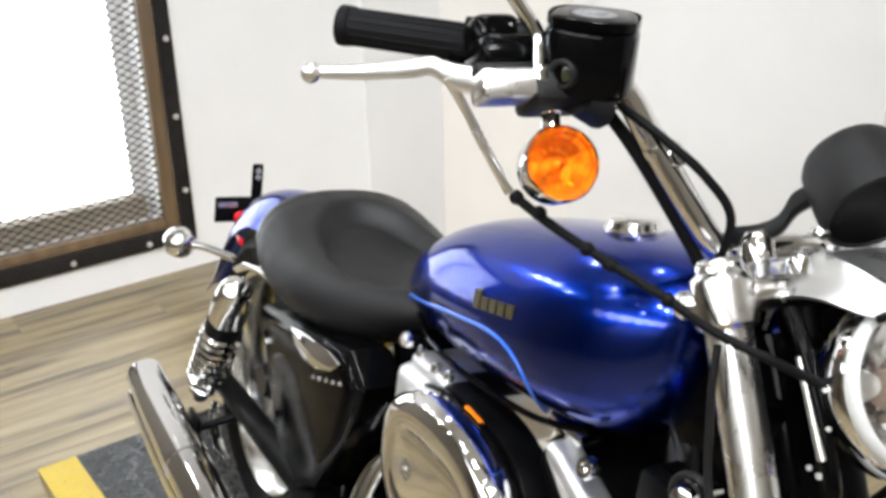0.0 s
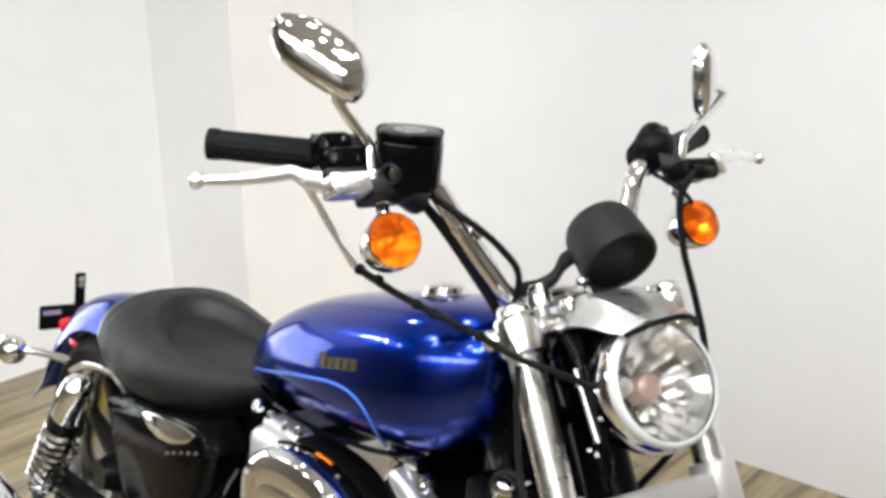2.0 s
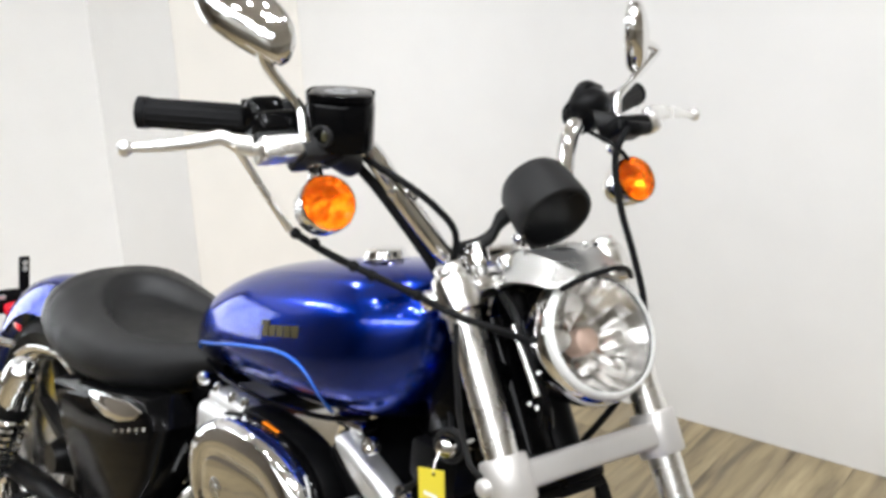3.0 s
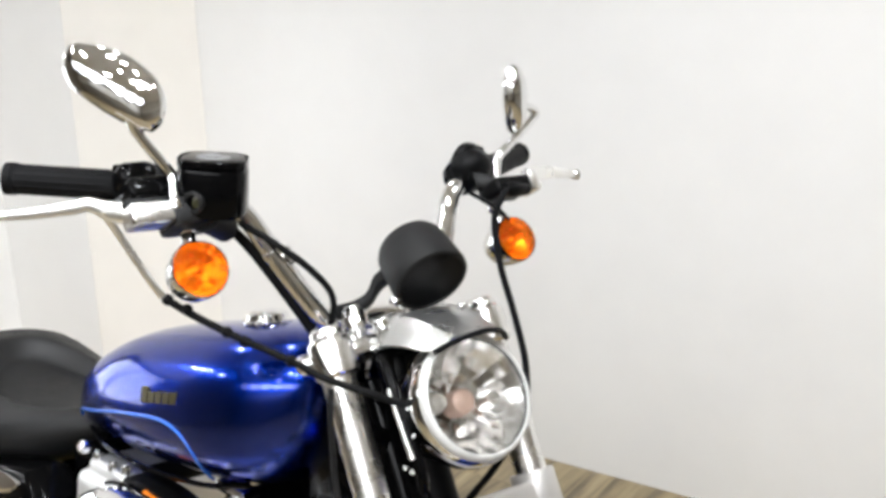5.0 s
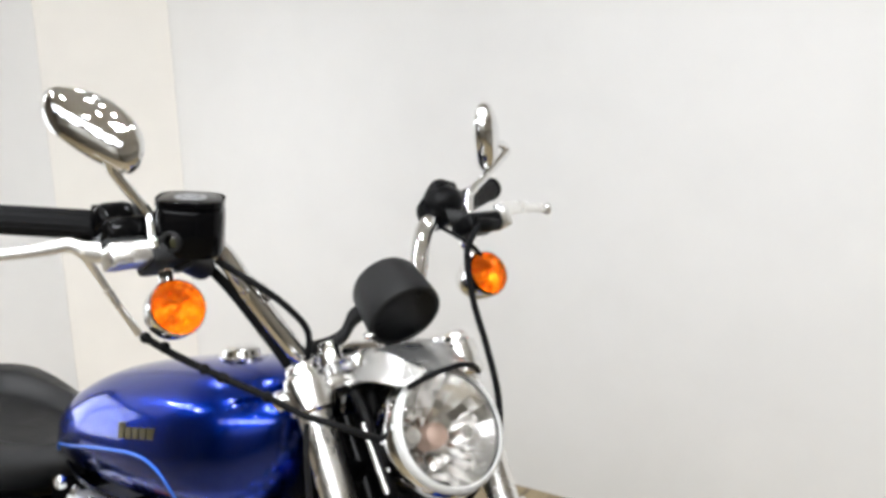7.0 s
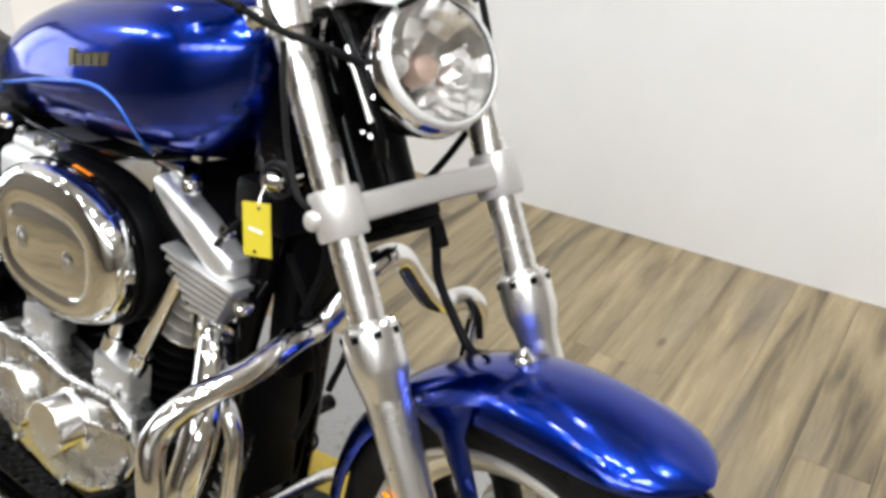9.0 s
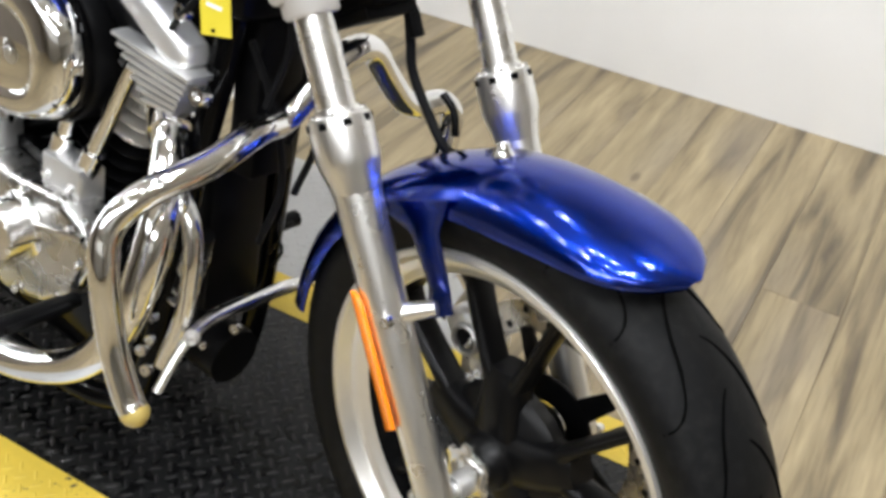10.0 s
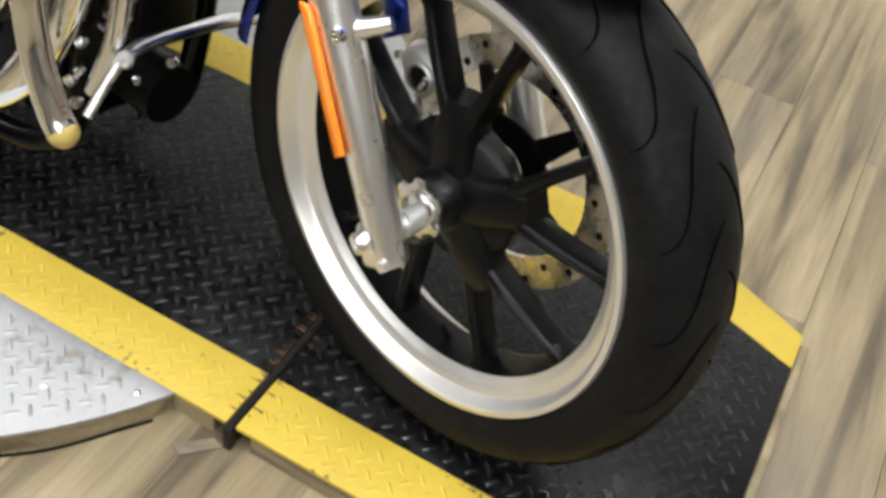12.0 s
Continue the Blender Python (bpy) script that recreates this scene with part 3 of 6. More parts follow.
tagged(part("strip_tread", tread(lambda x, y: XB + 0.01 < x < XF - 0.012 and Y1 + 0.008 < y < Y2 - 0.008 and not GAP[0] - 0.012 < x < GAP[1] + 0.012 and not (x > 0.4 and y > 0.62 - 0.25 * (x - 0.4)), 0.0), PLATEWORNLIT, table), kind="stuff")
for x0, x1 in ((XB, GAP[0]), (GAP[1], XF)):
    part("tape", slab([(x0, Y0), (x1, Y0), (x1, Y1 - 0.0006), (x0, Y1 - 0.0006)], -0.006, 0.0004, 0.0003), YELLOW, table, "worn yellow edge tape")
part("tape", slab([(XB, Y2 + 0.0006), (GAP[0], Y2 + 0.0006), (GAP[0], Y3), (XB, Y3)], -0.006, 0.0004, 0.0003), YELLOW, table, "worn yellow edge tape")
part("tape", slab([(GAP[1], Y2 + 0.0006), (0.40, Y2 + 0.0108), (XF, 0.5838), (XF, 0.650), (0.40, Y3 + 0.01), (GAP[1], Y3)], -0.006, 0.0004, 0.0003), YELLOW, table, "worn yellow edge tape")
tagged(part("tape_tread", tread(lambda x, y: XB + 0.01 < x < 0.38 and (Y0 + 0.014 < y < Y1 - 0.012 or Y2 + 0.014 < y < Y3 - 0.012) and not GAP[0] - 0.012 < x < GAP[1] + 0.012, 0.0004), YELLOW, table), kind="stuff")
part("strip_side", box(XB, GAP[0] - 0.02, Y0 + 0.002, Y3 - 0.002, FLOOR, -0.0064), PLANKEDGE, table, "wood-look vinyl skirt")
part("ramp_side", slab([(GAP[1] + 0.02, Y0 + 0.002), (XF - 0.002, Y0 + 0.002), (XF - 0.002, 0.645), (0.40, Y3 - 0.002), (GAP[1] + 0.02, Y3 - 0.002)], FLOOR, -0.0064), PLANKEDGE, table, "wood-look vinyl skirt")
part("ramp_lip", box(XF + 0.001, XF + 0.014, 0.1, 0.64, FLOOR, -0.004, 0.004), PLANKEDGE, table, "pale edge strip")
hinge = tube([(0.010, Y0 - 0.006, -0.0015), (0.010, Y0 + 0.2, -0.0015), (0.010, Y2 + 0.05, -0.0015)], 0.0058, 12)
part("hinge_bar", joined(hinge, box(0.004, 0.016, Y0 - 0.010, Y0 + 0.004, FLOOR, 0.0030, 0.002)), IRON, table, "black greasy hinge rod in the gap")
part("hinge_trough", box(GAP[0] + 0.0004, GAP[1] - 0.0004, Y0 + 0.005, Y2 + 0.05, -0.034, -0.0085), IRON, table)
rng = random.Random(5)
for k in range(150):
    y = rng.uniform(Y1 + 0.01, Y2 - 0.02) if k > 12 else rng.uniform(Y0 + 0.02, Y1)
    long, wide = rng.uniform(0.003, 0.016), rng.uniform(0.0008, 0.0020)
    x0 = GAP[0] if rng.random() < 0.85 else GAP[1] + long
    part("rust_streak", slab([(x0, y - wide), (x0, y + wide), (x0 - long * 0.6, y + wide * 0.8), (x0 - long, y + wide * 0.2)], 0.0006, 0.0010), RUST, table, "rusty grime streak")
# the dark of an open joint as a black tube, and a loose sliver of vinyl at the foot of the skirt
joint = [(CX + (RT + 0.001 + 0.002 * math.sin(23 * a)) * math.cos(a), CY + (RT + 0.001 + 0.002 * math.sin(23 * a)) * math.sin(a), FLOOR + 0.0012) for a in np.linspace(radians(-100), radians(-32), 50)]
part("joint_dark", tube(joint, 0.0022, 6, 1), BLACK, table, "open joint under the skirt, its dark drawn as a black strip")
part("vinyl_sliver", slab([(-0.045, 0.055), (-0.030, 0.048), (0.006, 0.084), (-0.010, 0.090)], FLOOR + 0.0005, FLOOR + 0.004, 0.001), PLANKEDGE, table, "loose pale vinyl sliver")
for x, y in ((-0.107, 0.072), (-0.2, 0.02), (-0.55, 0.99), (-0.40, 0.80), (-0.30, 0.88)):
    part("rivet", lathe([(0.0, 0.0025), (0.003, 0.002), (0.0045, 0.0005), (0.0045, 0)], 12, Matrix.Translation((x, y, 0))), SATIN, table)

# ---------------------------------------------------------------- motorcycle
BIKE = Matrix.Translation((-0.0984, 0.2567, 0.0)) @ pose(0, 0, 0, 0, 0, -9.25) @ pose(0, 0, 0, -9.38)
FORK = Matrix.Translation((0.2472, 0.0293, 0.3223)) @ pose(0, 0, 0, 0, -29.7) @ pose(0, 0, 0, 0, 0, -9.5)
bike = tagged(new("motorcycle"), "blue cruiser motorcycle with chrome engine leaning on its stand", "motorcycle")
bike.matrix_world = BIKE
Y_AXIS = pose(0, 0, 0, -90)      # turns z onto +y
REAR = (-1.275, 0.0, 0.306)


def bpart(name, bm, mat, parent=None, label="", fork=False, angle=38):
    return part(name, bm, mat, parent or bike, label, FORK if fork else None, angle)


def ball(c, r, squash=(1, 1, 1), seg=20):
    bm = bmesh.new()
    bmesh.ops.create_uvsphere(bm, u_segments=seg, v_segments=seg // 2, radius=r, matrix=Matrix.Translation(c) @ Matrix.Diagonal((*squash, 1)))
    return bm


def bolt(c, ahead, r=0.006, h=0.006):
    return lathe([(r * 0.4, h * 0.6), (r * 0.55, h), (r * 0.85, h), (r, h * 0.7), (r, 0)], 12, frame_to(c, ahead, (0.1, 0.2, 1)))


# front wheel ------------------------------------------------------
TREAD = [(0.2445, -0.050), (0.252, -0.0555), (0.268, -0.0605), (0.282, -0.0605), (0.294, -0.052), (0.3035, -0.036), (0.309, -0.018), (0.311, 0.0)]
TREAD = TREAD + [(r, -y) for r, y in TREAD[-2::-1]]
RIMBLACK = shade("wheel_black", (0.003, 0.003, 0.0033), 0.34, 0, coat=0.06, vary=0.2, rvary=0.06, spec=0.16)
wheel = bpart("front_wheel", ringed([(0.2075, -0.0255), (0.203, 0.0), (0.2075, 0.0255), (0.214, 0.022), (0.214, -0.022)], 96, Y_AXIS), RIMBLACK, None, "black cast front wheel with polished lips", True)
for s in (-1, 1):
    bpart("rim_lip", ringed([(r, s * y) for r, y in ((0.2435, 0.050), (0.2415, 0.0540), (0.2355, 0.0545), (0.2325, 0.0515), (0.2305, 0.0400), (0.2275, 0.0365), (0.2185, 0.0350), (0.2155, 0.0320), (0.2070, 0.0260), (0.2150, 0.0225), (0.2400, 0.044))], 110, Y_AXIS), RIMALLOY, wheel, "polished machined rim lip", True)
bpart("tyre", ringed(TREAD + [(0.236, 0.045), (0.236, -0.045)], 120, Y_AXIS), TYRE, wheel, "black road tyre with curved grooves", True)


def groove(side, a0, wide=0.0046):
    """A flat dark strip for a shaded channel that leaves the crown of the tread, drifts outwards and hooks over the
    shoulder.
    """
    way = curve([(20.5, 0.002, 0.3112), (18.2, 0.013, 0.3102), (13.5, 0.026, 0.3074), (8.2, 0.034, 0.3048), (3.8, 0.041, 0.3010), (1.2, 0.050, 0.2958), (0.2, 0.0572, 0.2888), (0.0, 0.0610, 0.2790)], 4)
    rows = []
    for k, q in enumerate(way):
        a, b = way[max(k - 1, 0)], way[min(k + 1, len(way) - 1)]
        t = k / (len(way) - 1)
        du, dv = radians(b.x - a.x) * 0.3, b.y - a.y
        n = math.hypot(du, dv) or 1.0
        w = 0.5 * wide * (0.25 + 0.75 * math.sin(math.pi * min(0.9, 0.08 + t)))
        row = []
        for e in (-1, 1):
            ang = radians(a0 + q.x) - e * w * dv / n / 0.3
            y = q.y + e * w * du / n
            row.append((q.z * math.cos(ang), side * y, q.z * math.sin(ang)))
        rows.append(row)
    return loft(rows, closed=False, cap=False)


# the shade inside the grooves, as a darker colour on uncut tread
GROOVESHADE = shade("groove_shade", (0.003, 0.003, 0.003), 0.9, 0, vary=0.1, spec=0.0)
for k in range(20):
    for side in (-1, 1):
        bpart("groove", groove(side, 16.0 + 18 * k + (9 if side > 0 else 0)), GROOVESHADE, wheel, "", True, 60)
bpart("hub", lathe([(0.0, -0.056), (0.022, -0.056), (0.029, -0.050), (0.033, -0.036), (0.050, -0.024), (0.074, -0.018), (0.082, -0.008), (0.078, 0.010), (0.040, 0.034), (0.032, 0.056), (0.0, 0.056)], 48, Y_AXIS), RIMBLACK, wheel, "black cast hub", True)


def bar3(p, q, wa, wb, ta, tb, up=(0, 1, 0)):
    """A tapered bar from p to q: widths in the wheel's plane, depths across it."""
    p, q, n = Vector(p), Vector(q), Vector(up)
    d = (q - p).normalized()
    s = d.cross(n).normalized()
    rings = []
    for c, w, t in ((p, wa, ta), ((p + q) / 2, (wa + wb) / 2, (ta + tb) / 2), (q, wb, tb)):
        rings.append([c + s * (w * u) + n * (t * v) for u, v in ((-0.5, -0.32), (-0.3, -0.5), (0.3, -0.5), (0.5, -0.32), (0.5, 0.32), (0.3, 0.5), (-0.3, 0.5), (-0.5, 0.32))])
    return loft(rings)


for k in range(5):
    mid = radians(68 + 72 * k)
    def at(r, a, y):
        return (r * math.cos(a), y, r * math.sin(a))
    arm = limb([at(0.030, mid, -0.010), at(0.065, mid, -0.010), at(0.092, mid, -0.008), at(0.108, mid, -0.006)], [0.066, 0.056, 0.050, 0.040], [0.050, 0.046, 0.040, 0.034])
    legs = []
    for s in (-1, 1):
        legs.append(limb([at(0.082, mid + s * 0.13, -0.008), at(0.112, mid + s * 0.22, -0.007), at(0.150, mid + s * 0.272, -0.004), at(0.190, mid + s * 0.302, -0.001), at(0.207, mid + s * 0.312, 0.0)], [0.022, 0.0165, 0.0140, 0.0150, 0.0240], [0.036, 0.036, 0.034, 0.034, 0.040]))
        legs.append(limb([at(0.100, mid + s * 0.20, -0.022), at(0.150, mid + s * 0.272, -0.020), at(0.196, mid + s * 0.303, -0.016)], [0.0050, 0.0060, 0.0050], [0.007, 0.009, 0.007]))
    bpart("spoke", joined(arm, *legs), RIMBLACK, wheel, "black split cast spoke", True)
star = []
for k in range(48):
    a = 2 * math.pi * k / 48
    r = 0.033 if (k % 8) < 4 else 0.0275
    star.append((r * math.cos(a), r * math.sin(a)))
bpart("speed_ring", joined(slab(star, 0.060, 0.066, 0.0008, pose(0, 0, 0, 90)), ringed([(0.020, 0.055), (0.020, 0.069), (0.017, 0.070), (0.0165, 0.055)], 28, pose(0, 0, 0, 90))), ALU, wheel, "bright toothed hub ring", True)
bpart("valve", tube([at(0.212, radians(250), 0.0), at(0.180, radians(250), -0.012)], [0.005, 0.0035], 10), RUBBER, wheel, "", True)
disc = ringed([(0.146, -0.0025), (0.146, 0.0025), (0.108, 0.0025), (0.108, -0.0025)], 72, Matrix.Translation((0, 0.072, 0)) @ Y_AXIS)
bpart("brake_disc", disc, shade("disc_steel", (0.60, 0.565, 0.51), 0.27, 1, vary=0.10, scale=60), wheel, "drilled polished brake disc", True)
for k in range(24):
    a = 2 * math.pi * k / 24
    r = 0.120 if k % 2 else 0.134
    bpart("disc_hole", lathe([(0.0045, 0.0), (0.0045, 0.0062)], 10, Matrix.Translation((r * math.cos(a), 0.0689, r * math.sin(a))) @ Y_AXIS), BLACK, wheel, "", True)
bpart("disc_carrier", joined(ringed([(0.062, -0.002), (0.062, 0.002), (0.030, 0.004), (0.030, -0.004)], 40, Matrix.Translation((0, 0.064, 0)) @ Y_AXIS), *[bar3(at(0.05, radians(20 + 72 * k), 0.066), at(0.114, radians(20 + 72 * k), 0.069), 0.03, 0.018, 0.006, 0.006) for k in range(5)]), RIMBLACK, wheel, "", True)

# fork -------------------------------------------------------------
for side in (-1, 1):
    y = side * 0.113
    leg = bpart("fork_leg", tube([(0, y, -0.040), (0, y, -0.02), (0, y, 0.05), (0, y, 0.335)], [0.0165, 0.0190, 0.0205, 0.0240], 28, 8), SATIN, None, "satin aluminium fork slider", True)
    bpart("dust_cover", lathe([(0.0245, 0.318), (0.0265, 0.330), (0.0305, 0.345), (0.0315, 0.352), (0.0315, 0.384), (0.0300, 0.392), (0.0225, 0.394), (0.0215, 0.400), (0.0195, 0.400)], 36, Matrix.Translation((0, y, 0))), SATIN, leg, "bright stepped dust cover", True)
    for k in range(8):
        a = 2 * math.pi * (k + 0.5) / 8
        slot = box(-0.0012, 0.0012, -0.0040, 0.0040, -0.0035, 0.0035, 0.0005, 1)
        slot.transform(Matrix.Translation((0.0313 * math.cos(a), y + 0.0313 * math.sin(a), 0.386)) @ pose(0, 0, 0, 0, 0, math.degrees(a)))
        bpart("cover_slot", slot, BLACK, leg, "", True)
        bpart("cover_bead", ball((0.0255 * math.cos(a + 0.39), y + 0.0255 * math.sin(a + 0.39), 0.3945), 0.0030, seg=8), CHROME, leg, "", True)
    bpart("fork_tube", tube([(0, y, 0.39), (0, y, 0.755)], 0.0195, 28), FORKTUBE, leg, "bright fork tube", True)
    bpart("axle_clamp", joined(box(-0.026, 0.014, y - 0.0175, y + 0.0175, -0.042, 0.006, 0.007, 3), lathe([(0.0045, 0.008), (0.0055, 0.013), (0.0095, 0.014), (0.0115, 0.012), (0.0118, 0.004), (0.0135, 0.002), (0.0135, 0.0)], 24, frame_to((-0.008, y + side * 0.0170, -0.010), (-0.35, side, 0))), lathe([(0.0, 0.009), (0.0055, 0.008), (0.0065, 0.0)], 16, frame_to((0.010, y + side * 0.0150, -0.034), (0, side, 0)))), SATIN, leg, "", True)
    bpart("fender_lug", tube([(0.008, y - side * 0.002, 0.192), (0.045, side * 0.088, 0.192)], [0.012, 0.007], 18), SATIN, leg, "", True)
    bpart("lug_bolt", bolt((0.02, y + side * 0.016, 0.192), (0.2, side, 0), 0.007, 0.008), CHROME, leg, "", True)
    if side < 0:
        refl = slab([(-0.0085, 0.0), (0.0085, 0.004), (0.0085, 0.138), (0.004, 0.144), (-0.0085, 0.148)], 0, 0.006, 0.0015, frame_to((-0.008, y - 0.0225, 0.077), (-0.25, -1, 0), (0, 0, 1)))
        bpart("reflector", refl, ORANGE, leg, "orange side reflector", True)
bpart("axle", joined(tube([(0, -0.12, -0.008), (0, 0.12, -0.008)], 0.009, 18), tube([(0, -0.088, -0.008), (0, -0.058, -0.008)], 0.0145, 22)), CAST, None, "", True)
lower = bpart("lower_clamp", limb([(0.0, -0.113, 0.512), (0.003, -0.085, 0.513), (0.006, 0.0, 0.514), (0.003, 0.085, 0.513), (0.0, 0.113, 0.512)], [0.040, 0.034, 0.034, 0.034, 0.040], [0.038, 0.031, 0.030, 0.031, 0.038], (0, 0, 1), 24, 5.0), PALE, None, "satin silver lower fork clamp", True)
for side in (-1, 1):
    bpart("clamp_eye", lathe([(0.0255, 0.487), (0.0275, 0.490), (0.0275, 0.536), (0.0255, 0.539)], 30, Matrix.Translation((0, side * 0.113, 0)), cap=True), PALE, lower, "", True)
    bpart("clamp_bolt", joined(tube([(-0.004, side * 0.130, 0.512), (-0.007, side * 0.143, 0.512)], [0.0135, 0.011], 16), ball((-0.007, side * 0.1435, 0.512), 0.011, (1, 0.5, 1))), PALE, lower, "", True)
upper = bpart("upper_clamp", joined(box(-0.060, 0.010, -0.075, 0.075, 0.712, 0.742, 0.010, 3), box(-0.055, 0.02, -0.10, 0.10, 0.714, 0.738, 0.010, 3)), ALU, None, "polished upper fork clamp", True)
for side in (-1, 1):
    bpart("clamp_eye", lathe([(0.023, 0.700), (0.0265, 0.704), (0.0265, 0.738), (0.0245, 0.744), (0.0205, 0.747), (0.0200, 0.753), (0.016, 0.758), (0.0, 0.760)], 30, Matrix.Translation((0, side * 0.113, 0))), ALU, upper, "", True)
    bpart("clamp_bolt", joined(tube([(-0.010, side * 0.130, 0.724), (-0.018, side * 0.141, 0.724)], 0.012, 16), ball((-0.018, side * 0.141, 0.724), 0.012, (1, 0.7, 1))), ALU, upper, "", True)
    bpart("cap_nut", lathe([(0.0, 0.784), (0.010, 0.782), (0.0145, 0.775), (0.0145, 0.755)], 18, Matrix.Translation((-0.022, side * 0.056, 0))), CHROME, upper, "", True)
    bpart("riser", joined(lathe([(0.019, 0.735), (0.0185, 0.752), (0.021, 0.760), (0.021, 0.782), (0.017, 0.786), (0.0, 0.787)], 24, Matrix.Translation((-0.052, side * 0.047, 0)))), CHROME, upper, "", True)
    bpart("clamp_nut", bolt((0.030, side * 0.058, 0.738), (0.2, 0, 1), 0.011, 0.014), CHROME, upper, "", True)
bpart("steering_stem", joined(tube([(-0.045, 0, 0.50), (-0.045, 0, 0.72)], 0.026, 20), box(-0.085, -0.01, -0.03, 0.03, 0.485, 0.515, 0.006)), BLACK, None, "", True)

# headlight --------------------------------------------------------
HL = frame_to((0.030, 0.0, 0.637), (1, -0.06, 0)) @ Matrix.Scale(0.96, 4)
lampo = bpart("headlight", lathe([(0.001, -0.052), (0.030, -0.050), (0.054, -0.036), (0.067, -0.012), (0.0705, 0.010), (0.0705, 0.030), (0.068, 0.032)], 56, HL, False), GLOSSBLACK, None, "round headlight with chrome ring and clear lens", True)
bpart("trim_ring", ringed([(0.0700, 0.020), (0.0765, 0.021), (0.0785, 0.028), (0.0782, 0.044), (0.0765, 0.052), (0.0735, 0.0565), (0.0700, 0.0560), (0.0690, 0.050), (0.0690, 0.028)], 64, HL), CHROME, lampo, "chrome trim ring", True)
bm = lathe([(0.0675 * t, 0.004 + 0.050 * t ** 2) for t in np.linspace(1.0, 0.12, 8)], 22, HL, cap=False)
jitter = random.Random(8)
for v in bm.verts:
    if (HL.inverted() @ v.co).xy.length < 0.06:
        v.co += 0.0016 * Vector((jitter.uniform(-1, 1), jitter.uniform(-1, 1), jitter.uniform(-1, 1)))
bpart("reflector_bowl", bm, SILVERED, lampo, "faceted bright reflector", True, 3)
bpart("bulb_shield", lathe([(0.0, 0.036), (0.008, 0.0355), (0.0135, 0.032), (0.0150, 0.024), (0.014, 0.012)], 28, HL), shade("bronze_shield", (0.30, 0.21, 0.165), 0.5, 0.35), lampo, "bronze tinted bulb shield", True)
bpart("pilot_bulb", lathe([(0.0, 0.042), (0.008, 0.041), (0.0095, 0.036), (0.0095, 0.018)], 20, HL @ pose(0.031, -0.006, 0)), SATIN, lampo, "", True)
bpart("bulb_cap", lathe([(0.0, 0.040), (0.009, 0.038), (0.0125, 0.03), (0.0125, 0.018)], 20, HL @ pose(-0.034, 0.006, 0)), SATIN, lampo, "", True)
bpart("lens_flange", ringed([(0.0742, 0.0550), (0.0748, 0.0595), (0.0735, 0.0640), (0.0705, 0.0668), (0.0680, 0.0672), (0.0672, 0.0655), (0.0685, 0.0620), (0.0700, 0.0550)], 64, HL), FROSTED, lampo, "pale frosted lens flange", True)
bpart("lens", lathe([(0.0690, 0.054), (0.0690, 0.0640), (0.058, 0.0690), (0.044, 0.0740), (0.026, 0.0775), (0.008, 0.0785)], 56, HL), GLASS, lampo, "clear domed lens", True).visible_shadow = False
for dx, dy in ((-0.002, 0.0735), (-0.06, 0.045), (0.05, 0.056)):
    bpart("ring_clip", ball(HL @ Vector((dx, dy, 0.05)), 0.0035, seg=10), CHROME, lampo, "", True)
bpart("headlight_bracket", joined(bar3((0.02, 0, 0.690), (-0.01, 0, 0.735), 0.05, 0.06, 0.012, 0.012, (0, 1, 0)), box(0.0, 0.05, -0.022, 0.022, 0.690, 0.708, 0.004)), BLACK, None, "", True)

# polished visor over the headlight, swept back to the clamp
rows = []
for t in np.linspace(0, 1, 13):
    x = -0.030 + 0.128 * t
    top = 0.749 + 0.014 * math.sin(math.pi * min(1.0, 0.1 + t)) - 0.046 * t ** 2
    half = 0.060 + 0.014 * math.sin(math.pi * t) - 0.008 * t ** 2
    drop = 0.048 * (1 - t) ** 1.1 + 0.004
    waist = 0.46 + 0.16 * t
    row = []
    for u in np.linspace(-1, 1, 25):
        slope = max(0.0, abs(u) - waist) / (1 - waist)
        ridge = 0.0035 * math.exp(-((abs(u) - waist) / 0.07) ** 2) - 0.004 * math.exp(-(u / 0.30) ** 2) * (1 - t)
        row.append((x + 0.030 * (1 - u * u) * t, u * half, top - drop * slope ** 1.15 - 0.004 * abs(u) + ridge))
    rows.append(row)
visor = loft(rows, closed=False, cap=False)
thicken(visor, 0.004)
shield = bpart("visor", visor, VISORMETAL, None, "polished aluminium headlight visor", True, 30)
edge = [Vector(p) for p in rows[-1]]
bpart("visor_edge", tube([(p.x + 0.002, p.y, p.z - 0.003) for p in edge[::3]], 0.0034, 8, 3), RUBBER, shield, "black rubber edge", True)
for s in (-1, 1):
    bpart("visor_bolt", bolt((0.030, s * 0.030, 0.768), (0, 0, 1), 0.008, 0.006), CHROME, shield, "", True)

# speedometer ------------------------------------------------------
SP = frame_to((0.060, 0.005, 0.779), (0.50, -0.10, -0.856))
gauge = bpart("speedometer", lathe([(0.0, -0.0665), (0.030, -0.066), (0.0385, -0.063), (0.0425, -0.056), (0.0440, -0.046), (0.0462, -0.014), (0.0466, -0.004), (0.0458, 0.0), (0.0425, 0.0016), (0.0412, -0.0012), (0.030, -0.0022), (0.0, -0.0024)], 60, SP), GAUGE, None, "matt black speedometer housing", True)
bpart("back_plate", lathe([(0.0, 0.0010), (0.028, 0.0004), (0.0400, -0.0008), (0.0400, -0.0030)], 48, SP), BLACK, gauge, "smooth black back plate", True)
bpart("gauge_bracket", limb([(0.012, -0.016, 0.806), (-0.002, -0.026, 0.800), (-0.012, -0.036, 0.786), (-0.024, -0.048, 0.781), (-0.044, -0.062, 0.782)], [0.030, 0.026, 0.022, 0.022, 0.020], [0.018, 0.018, 0.016, 0.016, 0.018], (0, 0, 1)), GAUGE, gauge, "black gauge bracket", True)
